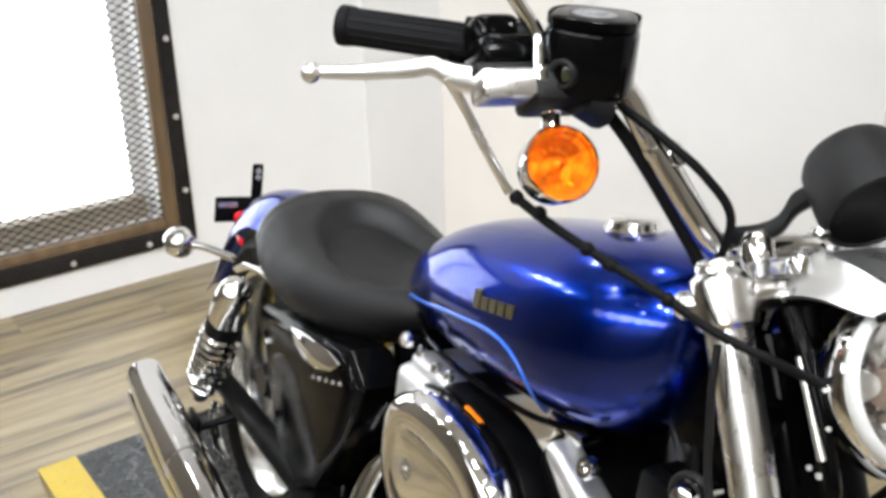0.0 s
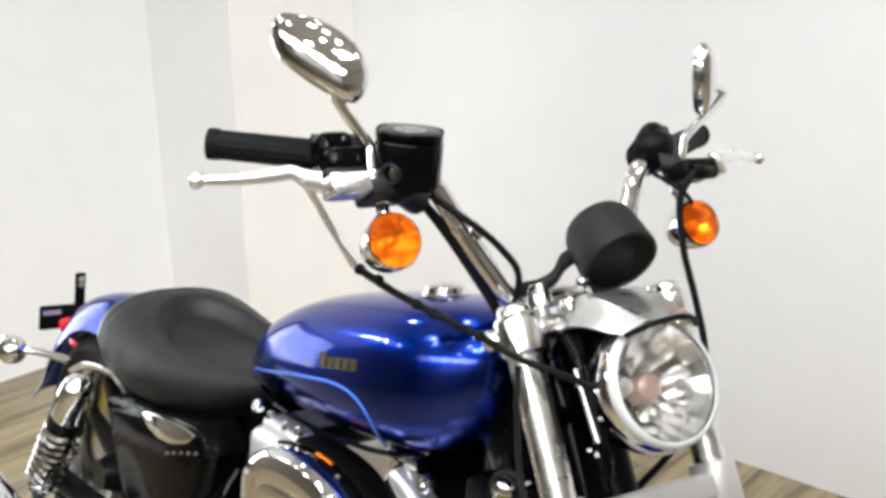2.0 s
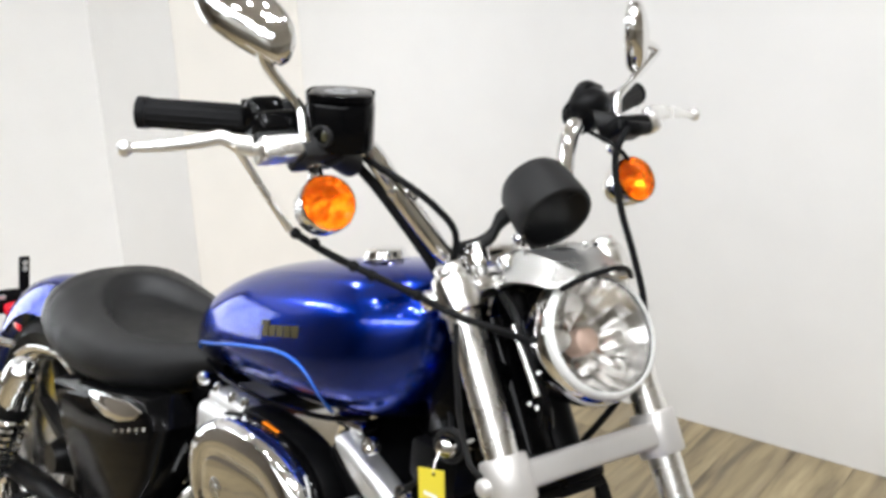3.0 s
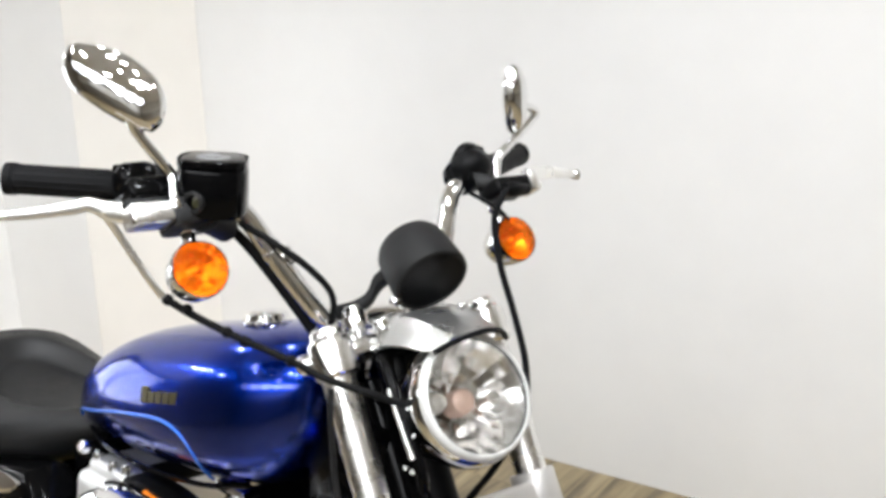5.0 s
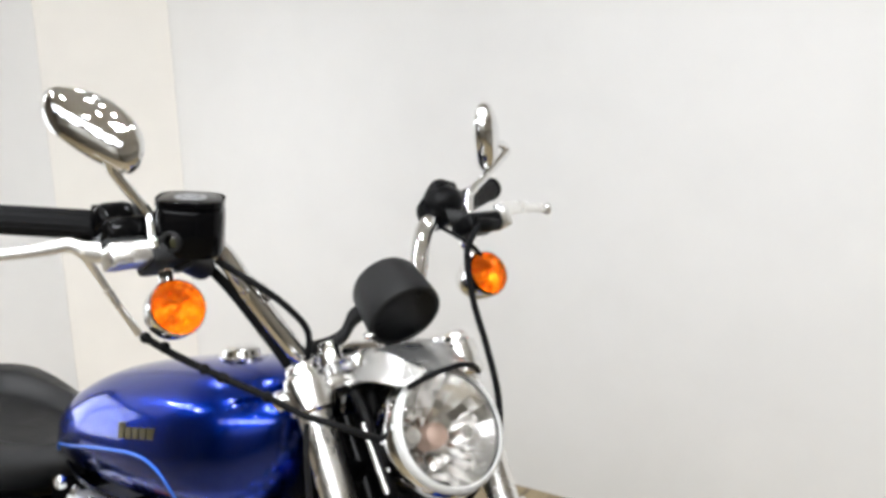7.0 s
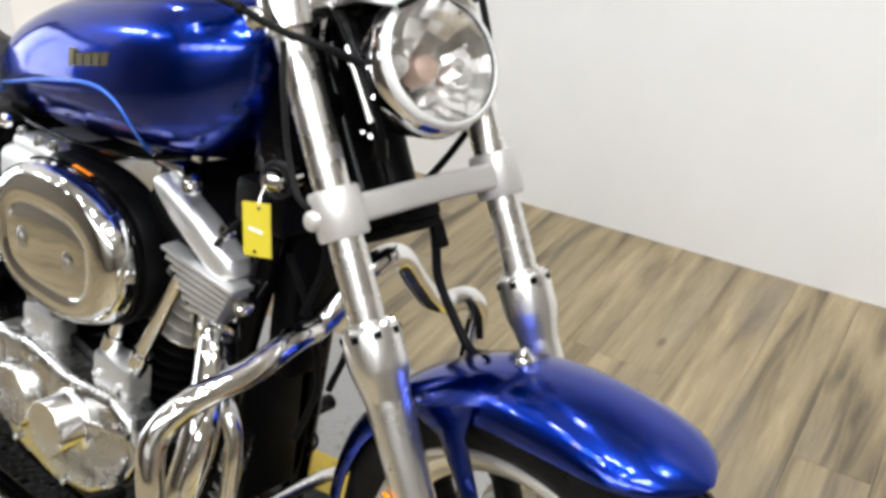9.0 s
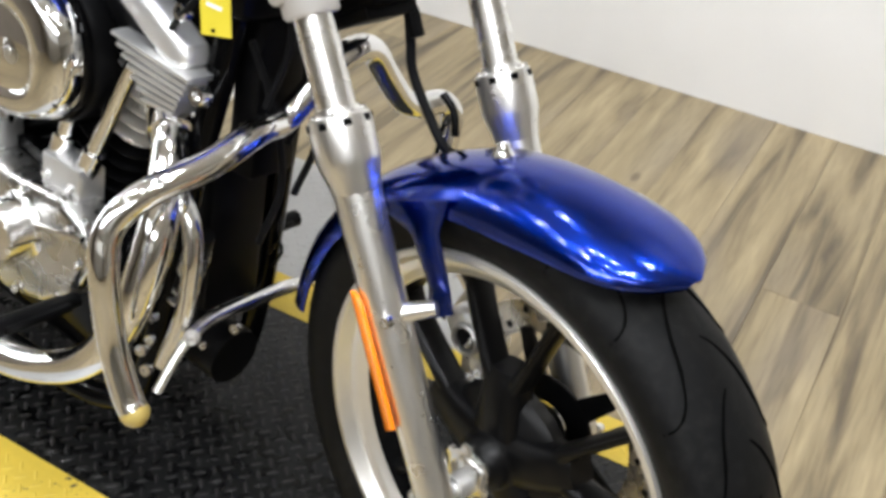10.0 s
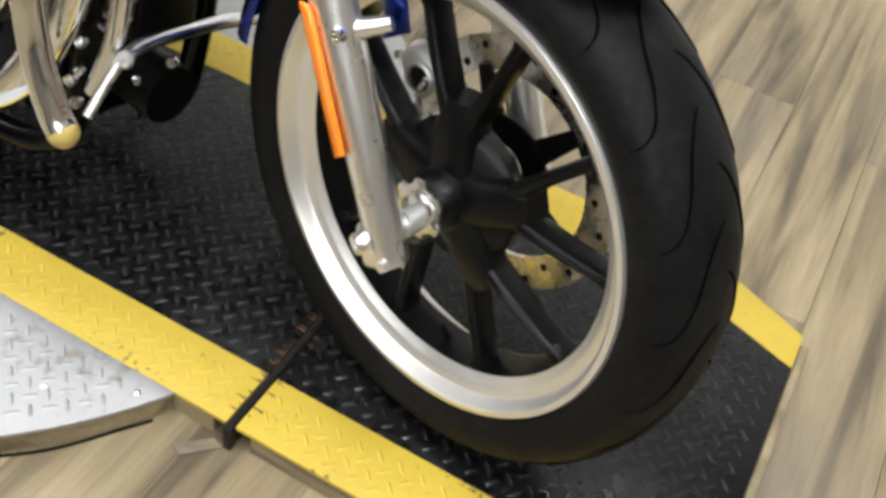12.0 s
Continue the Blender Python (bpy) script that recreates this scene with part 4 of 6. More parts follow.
for a in (70, 190, 310):
    bpart("housing_screw", bolt(SP @ Vector((0.034 * math.cos(radians(a)), 0.034 * math.sin(radians(a)), -0.001)), (0.50, -0.10, -0.856), 0.003, 0.002), BLACK, gauge, "", True)

# handlebar and controls -------------------------------------------
right = [(-0.052, 0.0, 0.770), (-0.052, -0.050, 0.770), (-0.051, -0.078, 0.778), (-0.049, -0.096, 0.805), (-0.045, -0.128, 0.870), (-0.042, -0.150, 0.915), (-0.044, -0.176, 0.940), (-0.056, -0.210, 0.950), (-0.080, -0.258, 0.967), (-0.135, -0.355, 1.010)]
barline = [(x, -y, z - 0.013 * min(1.0, -y / 0.12)) for x, y, z in right[:0:-1]] + right
bar = bpart("handlebar", tube(barline, 0.0127, 20, 5), CHROME, None, "chrome pull-back handlebar", True)
GR = [Vector((-0.072, -0.268, 0.972)), Vector((-0.142, -0.372, 1.018))]
for side in (-1, 1):
    f = Vector((1, -side, 1))
    a, b = (Vector((v.x, v.y * -side, v.z - (0.014 if side > 0 else 0.0))) for v in GR)
    b = b + (Vector((0.012, 0.018, -0.006)) if side > 0 else Vector((0, 0, 0)))
    d = (b - a).normalized()
    grip = bpart("grip", tube([a, a + d * 0.004, a + d * 0.012, b - d * 0.012, b - d * 0.011, b], [0.0175, 0.0175, 0.0165, 0.0165, 0.0185, 0.0185], 24, 3), RUBBER, bar, "ribbed dark rubber grip", True)
    n1 = d.orthogonal().normalized()
    n2 = d.cross(n1)
    for k in range(16):
        w = math.cos(2 * math.pi * k / 16) * n1 + math.sin(2 * math.pi * k / 16) * n2
        bpart("rib", tube([a + d * 0.014 + w * 0.0163, b - d * 0.014 + w * 0.0161], 0.0012, 6), RUBBER, grip, "", True)

# right-hand controls
ctl = bpart("brake_control", joined(tube([(-0.060, -0.218, 0.955), (-0.078, -0.248, 0.966), (-0.096, -0.285, 0.976)], [0.024, 0.027, 0.022], 24), box(-0.085, -0.012, -0.290, -0.225, 0.934, 0.962, 0.009, 3)), GLOSSBLACK, None, "black brake control housing", True)
bpart("switch_pod", joined(tube([(-0.064, -0.228, 0.972), (-0.086, -0.275, 0.984)], [0.020, 0.019], 20), box(-0.078, -0.036, -0.286, -0.240, 0.958, 0.990, 0.012, 4)), GLOSSBLACK, ctl, "", True)
for k, yy in enumerate((-0.258, -0.236)):
    bpart("switch", box(-0.046, -0.038, yy - 0.012, yy + 0.006, 0.966, 0.980, 0.002), SATIN if k == 0 else BLACK, ctl, "", True)
res_m = pose(-0.006, -0.200, 0.934, 0, 33) @ pose(0, 0, 0, 0, 0, -34)
bpart("fluid_reservoir", slab(oval(0.039, 0.038, 40, 3.0), -0.026, 0.030, 0.006, res_m), GLOSSBLACK, ctl, "black brake fluid reservoir with oval window", True)
bpart("reservoir_lid", slab(oval(0.0386, 0.0376, 40, 3.0), 0.0300, 0.038, 0.0075, res_m, 4), GLOSSBLACK, ctl, "", True)
bpart("lid_disc", lathe([(0.0, 0.0405), (0.009, 0.0405), (0.010, 0.0380), (0.017, 0.0385), (0.021, 0.0372)], 28, res_m), LIDGREY, ctl, "", True)
SIGHT = res_m @ frame_to((0.0345, -0.0150, -0.006), (1, -0.35, 0))
bpart("sight_ring", ringed([(0.0125, 0.0), (0.0125, 0.0045), (0.0110, 0.0060), (0.0080, 0.0055), (0.0075, 0.0)], 28, SIGHT), GAUGE, ctl, "dark sight-glass ring", True)
bpart("sight_glass", lathe([(0.0, 0.0038), (0.006, 0.0035), (0.0078, 0.0022)], 20, SIGHT), shade("olive_fluid", (0.035, 0.035, 0.018), 0.12, 0, vary=0.1), ctl, "olive sight glass", True)
bpart("lever_bracket", joined(box(-0.050, 0.004, -0.256, -0.200, 0.897, 0.930, 0.007), box(-0.050, -0.010, -0.300, -0.240, 0.924, 0.936, 0.005), tube([(-0.01, -0.215, 0.905), (-0.04, -0.180, 0.900)], 0.016, 14)), GAUGE, ctl, "", True)


def lever(side):
    """A tapered blade with a ball end; its root swells and kinks towards the perch."""
    if side < 0:
        pts = [(-0.020, -0.262, 0.917), (-0.026, -0.284, 0.922), (-0.033, -0.312, 0.931), (-0.036, -0.328, 0.941), (-0.042, -0.345, 0.941), (-0.054, -0.380, 0.943), (-0.065, -0.416, 0.947)]
        tall, deep = [0.024, 0.025, 0.022, 0.016, 0.0155, 0.0130, 0.0095], [0.016, 0.016, 0.014, 0.012, 0.010, 0.010, 0.009]
    else:
        pts = [(-0.004, 0.270, 0.918), (-0.014, 0.292, 0.923), (-0.034, 0.345, 0.930), (-0.050, 0.390, 0.932), (-0.060, 0.418, 0.932)]
        tall, deep = [0.021, 0.022, 0.017, 0.013, 0.0095], [0.012, 0.012, 0.010, 0.010, 0.009]
    end = Vector(pts[-1])
    return joined(limb(pts, deep, tall, (0.25, 0, 0.97), 14, 2.8, 5), ball(end + Vector((-0.001, side * 0.006, 0.0005)), 0.0088))


bpart("brake_lever", lever(-1), SATIN, ctl, "satin silver brake lever", True)
bpart("lever_pivot", box(-0.034, 0.002, -0.300, -0.250, 0.903, 0.927, 0.005), SATIN, ctl, "", True)

# left-hand controls
lct = bpart("clutch_control", joined(tube([(-0.046, 0.182, 0.936), (-0.050, 0.205, 0.946), (-0.060, 0.232, 0.952), (-0.080, 0.270, 0.958)], [0.024, 0.029, 0.029, 0.020], 26), box(-0.034, 0.012, 0.196, 0.258, 0.892, 0.916, 0.006, 3)), BLACK, None, "black clutch control housing", True)
bpart("switch_pod", joined(ball((-0.040, 0.205, 0.950), 0.031, (0.85, 1.05, 0.82), 24), tube([(-0.060, 0.176, 0.940), (-0.034, 0.196, 0.972), (-0.050, 0.238, 0.976)], [0.008, 0.010, 0.009], 12)), BLACK, lct, "", True)
bpart("clamp_bridge", limb([(-0.030, 0.196, 0.925), (-0.016, 0.214, 0.914), (-0.004, 0.232, 0.906)], [0.026, 0.024, 0.022], [0.030, 0.026, 0.022], (0, 0, 1)), GAUGE, lct, "black clutch perch clamp", True)
bpart("clutch_lever", lever(1), SATIN, lct, "satin silver clutch lever", True)
bpart("lever_pivot", box(-0.022, 0.012, 0.256, 0.276, 0.892, 0.920, 0.005), SATIN, lct, "", True)
bpart("pivot_bolt", joined(bolt((0.002, 0.262, 0.920), (0, 0, 1), 0.006, 0.004), bolt((-0.004, 0.214, 0.917), (0, 0, 1), 0.005, 0.004)), CHROME, lct, "", True)
bpart("perch", tube([(0.012, 0.205, 0.896), (0.014, 0.220, 0.894), (0.010, 0.245, 0.894)], [0.010, 0.010, 0.008], 14), BLACK, lct, "", True)

# mirrors
for side in (-1, 1):
    c = Vector((0.012, -0.289, 1.054)) if side < 0 else Vector((0.001, 0.284, 1.030))
    back = (Vector((0.76, -0.64, -0.12)) if side < 0 else Vector((0.83, 0.58, -0.40))).normalized()
    mm = frame_to(c, back, (0, 0, 1) if side < 0 else (0.495, 0, 0.87))
    if side < 0:      # rounded leaf: broad towards the outer end, a straighter lower edge
        leaf = [(-0.0455, 0.045), (-0.031, 0.0575), (0.0, 0.045), (0.029, 0.020), (0.0465, -0.014), (0.0435, -0.043), (0.024, -0.0585), (0.003, -0.0455), (-0.023, -0.019), (-0.0455, 0.014)]
    else:             # the same leaf, upright
        leaf = [(0.0, 0.050), (0.018, 0.040), (0.027, 0.018), (0.026, -0.006), (0.018, -0.030), (0.004, -0.046), (-0.010, -0.042), (-0.021, -0.016), (-0.025, 0.014), (-0.018, 0.040)]
    ends = curve([(u, v, 0) for u, v in [leaf[-1], *leaf, leaf[0], leaf[1]]], 4)
    outline = [(q.x, q.y) for q in ends[4:-5]]
    rings = [[(u * s, v * s, h) for u, v in outline] for s, h in ((0.955, -0.006), (1.0, -0.004), (1.0, 0.001), (0.97, 0.006), (0.86, 0.0115), (0.66, 0.016), (0.40, 0.019), (0.12, 0.020))]
    body = loft(rings)
    body.transform(mm)
    mir = bpart("mirror", body, CHROME, None, "chrome teardrop mirror", True, 50)
    g = slab([(u * 0.93, v * 0.93) for u, v in outline], -0.0072, -0.0062, 0, mm)
    bpart("mirror_glass", g, MIRROR, mir, "mirror glass", True)
    if side < 0:
        stem = [(-0.004, -0.248, 0.925), (-0.002, -0.246, 0.945), (-0.001, -0.247, 0.957), (0.003, -0.259, 0.975), (0.011, -0.278, 1.002), (0.022, -0.288, 1.020)]
    else:
        stem = [(-0.015, 0.222, 0.920), (-0.015, 0.229, 0.940), (-0.014, 0.240, 0.955), (-0.014, 0.290, 0.985), (-0.014, 0.328, 1.009), (-0.013, 0.334, 1.016), (-0.008, 0.322, 1.021), (0.002, 0.296, 1.023)]
    bpart("stem", tube(stem, [0.0062] * (len(stem) - 1) + [0.005], 14, 6), CHROME, mir, "chrome mirror stem", True)
    bpart("stem_nut", bolt(stem[0], (0, 0, -1), 0.009, 0.012), CHROME, mir, "", True)

# turn signals
ahead = Vector((1.0, -0.06, -0.03)).normalized()
for side in (-1, 1):
    c = Vector((-0.025, -0.233, 0.850)) if side < 0 else Vector((-0.034, 0.229, 0.836))
    mm = frame_to(c, ahead) @ Matrix.Scale(1.08, 4)
    sig = bpart("turn_signal", lathe([(0.0, -0.040), (0.012, -0.038), (0.022, -0.030), (0.0285, -0.014), (0.0300, 0.002), (0.0300, 0.008), (0.0288, 0.0095), (0.0282, 0.0085), (0.022, -0.004), (0.010, -0.010), (0.002, -0.011)], 40, mm), CHROME, None, "chrome bullet turn signal with amber lens", True)
    bpart("lens", lathe([(0.0288, 0.0085), (0.0288, 0.0125), (0.0278, 0.0148), (0.0225, 0.0158), (0.0215, 0.0142), (0.0120, 0.0150), (0.0110, 0.0135), (0.0, 0.0140)], 40, mm), AMBER, sig, "amber lens", True).visible_shadow = False
    bpart("reflector", lathe([(0.0275, 0.0083), (0.022, -0.001), (0.012, -0.007), (0.001, -0.0085)], 14, mm, cap=False), SIGNALBOWL, sig, "", True, 5)
    bpart("bulb", ball(mm @ Vector((0, 0, -0.001)), 0.0075, seg=14), SATIN, sig, "", True)
    bpart("mount", joined(tube([c + Vector((-0.006, 0, 0.024)), c + Vector((-0.006, side * -0.004, 0.052))], [0.009, 0.0075], 14), ball(c + Vector((-0.006, side * -0.004, 0.052)), 0.0105)), CHROME, sig, "", True)

# cables -------------------------------------------------------------
hose = bpart("brake_hose", tube([(-0.030, -0.318, 0.930), (-0.046, -0.300, 0.908), (-0.054, -0.282, 0.872), (-0.064, -0.262, 0.838)], [0.0042, 0.0042, 0.0042, 0.0048], 10), SATIN, None, "steel and rubber brake hose", True)
bpart("hose_sleeve", tube([(-0.064, -0.260, 0.836), (-0.055, -0.243, 0.815), (-0.045, -0.225, 0.795), (-0.022, -0.200, 0.765)], [0.0042, 0.0044, 0.0044, 0.0042], 12), RUBBER, hose, "", True)
for p in ((-0.063, -0.257, 0.833), (-0.052, -0.243, 0.816), (-0.033, -0.213, 0.780), (0.010, -0.170, 0.728)):
    bpart("hose_collar", ball(p, 0.0066, (1, 1, 1), 14), RUBBER, hose, "", True)
bpart("hose_lower", tube([(-0.022, -0.200, 0.765), (0.010, -0.170, 0.728), (0.030, -0.145, 0.698), (0.055, -0.110, 0.668), (0.055, -0.060, 0.640)], 0.0040, 12), RUBBER, hose, "", True)
bpart("hose_ferrule", tube([(-0.024, -0.202, 0.767), (-0.020, -0.198, 0.762)], 0.0060, 12), RUBBER, hose, "", True)
bpart("throttle_cable", tube([(-0.040, -0.160, 0.905), (-0.020, -0.130, 0.865), (-0.015, -0.100, 0.830), (-0.022, -0.078, 0.795), (-0.055, -0.080, 0.755)], 0.0042, 10), RUBBER, None, "", True)
bpart("throttle_cable", tube([(-0.055, -0.165, 0.905), (-0.060, -0.140, 0.870), (-0.066, -0.105, 0.805), (-0.070, -0.085, 0.760), (-0.075, -0.075, 0.700)], 0.0062, 10), RUBBER, None, "", True)
bpart("clutch_cable", tube([(0.016, 0.212, 0.897), (0.014, 0.195, 0.886), (-0.003, 0.184, 0.859), (-0.018, 0.183, 0.799), (-0.025, 0.187, 0.737), (-0.031, 0.184, 0.667), (-0.042, 0.164, 0.605), (-0.075, 0.130, 0.560), (-0.12, 0.09, 0.52)], 0.0046, 12), RUBBER, None, "", True)
bpart("switch_wire", tube([(-0.036, 0.186, 0.912), (-0.022, 0.192, 0.896), (-0.012, 0.206, 0.876), (-0.018, 0.222, 0.862)], 0.003, 8), RUBBER, None, "", True)
bpart("bar_clip", joined(ball((-0.046, -0.126, 0.868), 0.0155, (0.9, 0.9, 1.2), 14), box(-0.05, -0.03, -0.122, -0.108, 0.846, 0.868, 0.003)), CHROME, None, "", True)

# front fender -------------------------------------------------------
sec = [(-0.071, 0.287), (-0.0725, 0.300), (-0.068, 0.315), (-0.056, 0.330), (-0.036, 0.341), (0.0, 0.3465)]
sec = sec + [(-y, r) for y, r in sec[-2::-1]]
rows = []
for a in np.linspace(radians(34), radians(143), 48):
    t = (a - radians(34)) / radians(109)
    crown = 0.328 + 0.020 * max(0.0, 1 - t / 0.55) ** 1.4
    lift = 0.052 * max(0.0, 1 - t / 0.30) ** 1.8
    narrow = math.sqrt(max(0.02, 1 - max(0.0, 1 - t / 0.13) ** 2.2))
    row = []
    for y, r in sec:
        k = (0.3465 - r) / 0.0595
        rr = crown - k * (crown - 0.284) + lift * k
        row.append((rr * math.cos(a), y * narrow, rr * math.sin(a)))
    rows.append(row)
fen = loft(rows, closed=False, cap=False)
thicken(fen, 0.0025)
fender = bpart("front_fender", fen, BLUE, None, "metallic blue front fender", True, 40)
for side in (-1, 1):
    bpart("fender_stay", slab([(0.012, 0.175), (0.050, 0.180), (0.054, 0.205), (0.058, 0.262), (0.085, 0.295), (-0.030, 0.300), (0.018, 0.265), (0.026, 0.21)], 0, 0.004, 0.001, Matrix.Translation((0, side * 0.0745 + 0.002, 0)) @ pose(0, 0, 0, 90)), BLUE, fender, "blue fender bracket", True)
bpart("fender_bolt", joined(bolt((0.089, 0.0, 0.312), (0.27, 0, 1), 0.011, 0.012), lathe([(0.0, 0.020), (0.006, 0.019), (0.008, 0.014), (0.008, 0.010)], 16, frame_to((0.089, 0.0, 0.312), (0.27, 0, 1)))), CHROME, fender, "", True)
bpart("brake_line", tube([(-0.030, 0.03, 0.480), (-0.040, 0.03, 0.445), (-0.048, 0.03, 0.415), (-0.042, 0.032, 0.370), (-0.028, 0.035, 0.325), (-0.035, 0.08, 0.30), (-0.06, 0.09, 0.22), (-0.09, 0.085, 0.14)], 0.0055, 10), RUBBER, None, "", True)
bpart("brake_line_guide", tube([(-0.022, 0.042, 0.385), (-0.014, 0.044, 0.365), (-0.016, 0.04, 0.338)], 0.0045, 10), GLOSSBLACK, None, "", True)
CALM = Matrix.Translation((-0.092, 0.098, 0.104)) @ pose(0, 0, 0, 0, 52) @ pose(0, 0, 0, 90)
cal = bpart("brake_caliper", joined(slab(oval(0.038, 0.027, 32, 2.5), 0.0, 0.046, 0.013, CALM, 4), slab(oval(0.020, 0.034, 24, 2.6), 0.006, 0.040, 0.010, CALM @ pose(0.012, 0.0, 0), 3), tube([(-0.092, 0.066, 0.085), (-0.100, 0.066, 0.058), (-0.092, 0.070, 0.046)], [0.012, 0.010, 0.008], 14)), CAST, None, "silver front brake caliper", True)
bpart("caliper_socket", ringed([(0.0205, 0.0), (0.0205, 0.006), (0.0180, 0.008), (0.0150, 0.006), (0.0145, -0.004), (0.0175, -0.006)], 32, frame_to((-0.090, 0.0520, 0.101), (0.1, -1, 0))), CAST, cal, "", True)
bpart("socket_floor", lathe([(0.0, 0.0015), (0.0150, 0.001), (0.0150, -0.002)], 24, frame_to((-0.090, 0.0520, 0.101), (0.1, -1, 0))), BLACK, cal, "", True)
for dx, dz in ((0.004, -0.006), (0.009, -0.001), (-0.001, -0.010)):
    bpart("pad_pin", ball((-0.090 + dx, 0.0500, 0.101 + dz), 0.0046, (1, 0.7, 1), 12), CHROME, cal, "", True)
for x, z in ((-0.084, 0.058), (-0.098, 0.052), (-0.118, 0.128)):
    bpart("caliper_bolt", bolt((x, 0.056, z), (0.1, -1, 0), 0.0065, 0.008), CHROME, cal, "", True)
bpart("caliper_arm", bar3((-0.118, 0.075, 0.128), (-0.030, 0.100, 0.200), 0.018, 0.014, 0.012, 0.012), SATIN, cal, "pale caliper bracket arm", True)
bpart("bracket_box", joined(box(-0.085, -0.02, -0.035, 0.035, 0.474, 0.490, 0.004), box(-0.034, -0.022, 0.022, 0.038, 0.448, 0.480, 0.003)), BLACK, None, "", True)

# tank -----------------------------------------------------------------
TANK = [(-.757, .686, .700, .020), (-.745, .684, .722, .040), (-.73, .685, .745, .055), (-.70, .687, .782, .072), (-.66, .69, .82, .09), (-.61, .692, .849, .105), (-.55, .695, .875, .118), (-.48, .701, .897, .128),
        (-.42, .71, .912, .135), (-.36, .718, .926, .138), (-.30, .728, .937, .138), (-.24, .745, .942, .128), (-.20, .775, .938, .108), (-.175, .81, .925, .08), (-.165, .84, .90, .05)]
tx = [q[0] for q in TANK]


def tank_side(x, z, out=0.0):
    """A point on the tank's right flank."""
    zb, zt, hw = (float(np.interp(x, tx, [q[k] for q in TANK])) for k in (1, 2, 3))
    q = min(0.985, abs(z - (zb + zt) / 2) / ((zt - zb) / 2))
    return (x, -hw * (1 - q ** 2.4) ** (1 / 2.4) - out, z)


def smooth_tank():
    xs = [q.x for q in curve([(x, 0, 0) for x in tx], 3)]
    zs = curve([(zb, zt, hw) for _, zb, zt, hw in TANK], 3)
    return loft([[(x, q.z * c, (q.x + q.y) / 2 + (q.y - q.x) / 2 * s) for c, s in oval(1, 1, 56, 2.4)] for x, q in zip(xs, zs)])


tank = bpart("fuel_tank", smooth_tank(), BLUE, None, "metallic blue teardrop fuel tank", angle=60)
line = [(-.700, .712), (-.693, .720), (-.68, .7275), (-.66, .735), (-.624, .745), (-.57, .761), (-.519, .776), (-.452, .793), (-.408, .803), (-.371, .807), (-.343, .803), (-.325, .792), (-.318, .775), (-.321, .758)]
bpart("pinstripe", tube([tank_side(x, z, 0.0002) for x, z in line] + [(-.330, -.092, .738), (-.337, -.082, .7305)], 0.0024, 8, 4), STRIPE, tank, "light blue pinstripe")
GOLD = shade("badge_gold", (0.10, 0.085, 0.035), 0.45, 0.5)
for k in range(5):
    x = -0.430 + 0.0175 * k
    z = 0.822 + 0.0043 * k
    h = 0.009 if k else 0.015
    a, b = tank_side(x, z, 0.0), tank_side(x + 0.0135, z + 0.003, 0.0)
    bm = loft([[Vector(a) + Vector((0, o, -0.006)), Vector(b) + Vector((0, o, -0.006)), Vector(b) + Vector((0, o, h)), Vector(a) + Vector((0, o, h))] for o in (-0.0012, 0.003)])
    bpart("badge_bar", bm, GOLD, tank, "dull gold badge bar")
cap = bpart("fuel_cap", lathe([(0.030, 0.0), (0.032, 0.002), (0.032, 0.005), (0.028, 0.006), (0.026, 0.013), (0.023, 0.015), (0.0, 0.016)], 40, Matrix.Translation((-0.335, -0.012, 0.929)) @ pose(0, 0, 0, 4, -7)), CHROME, tank, "chrome fuel cap")
bpart("tank_seam", tube([(-.70, -.052, .688), (-.60, -.085, .695), (-.50, -.095, .702), (-.42, -.098, .712), (-.33, -.098, .728), (-.26, -.085, .748)], 0.004, 8), GLOSSBLACK, tank)
bpart("tank_mount", box(-.345, -.285, -.075, -.045, .712, .727, .004), CHROME, tank)

# seat -----------------------------------------------------------------
SEAT = [(-.700, .664, .698, .042), (-.735, .636, .710, .075), (-.78, .606, .712, .112), (-.84, .588, .710, .145), (-.91, .580, .712, .163), (-.98, .576, .718, .168), (-1.04, .575, .731, .165), (-1.09, .578, .740, .158), (-1.135, .588, .736, .144), (-1.17, .610, .708, .120), (-1.192, .632, .680, .092)]


def seat_mesh():
    xs = [q.x for q in curve([(s[0], 0, 0) for s in SEAT], 7)]
    qs = curve([s[1:] for s in SEAT], 7)
    rings = []
    for x, q in zip(xs, qs):
        ring = []
        for c, s in oval(1, 1, 84, 2.6):
            z = (q.x + q.y) / 2 + (q.y - q.x) / 2 * s
            inside = 1 - ((x + 0.90) / 0.175) ** 2 - (q.z * c / 0.118) ** 2
            k = min(1.0, max(0.0, inside / 0.30))
            dish = 0.031 * k * k * (3 - 2 * k) * (1 if s > 0 else 0)
            flare = 1 - 0.10 * max(0, s)
            ring.append((x, q.z * c * flare, z - dish))
        rings.append(ring)
    return loft(rings)


def seat_line(x, c0, c1, n=26, out=0.0005):
    """A seam that crosses the seat at x, between two places of its section."""
    at_x = [float(np.interp(-x, [-s[0] for s in SEAT], [s[k] for s in SEAT])) for k in (1, 2, 3)]
    pts = []
    for a in np.linspace(c0, c1, n):
        c, s_ = (math.copysign(abs(v) ** (2 / 2.6), v) for v in (math.cos(a), math.sin(a)))
        pts.append((x, (at_x[2] + out) * c * (1 - 0.10 * max(0, s_)), (at_x[0] + at_x[1]) / 2 + ((at_x[1] - at_x[0]) / 2 + out) * s_))
    return pts


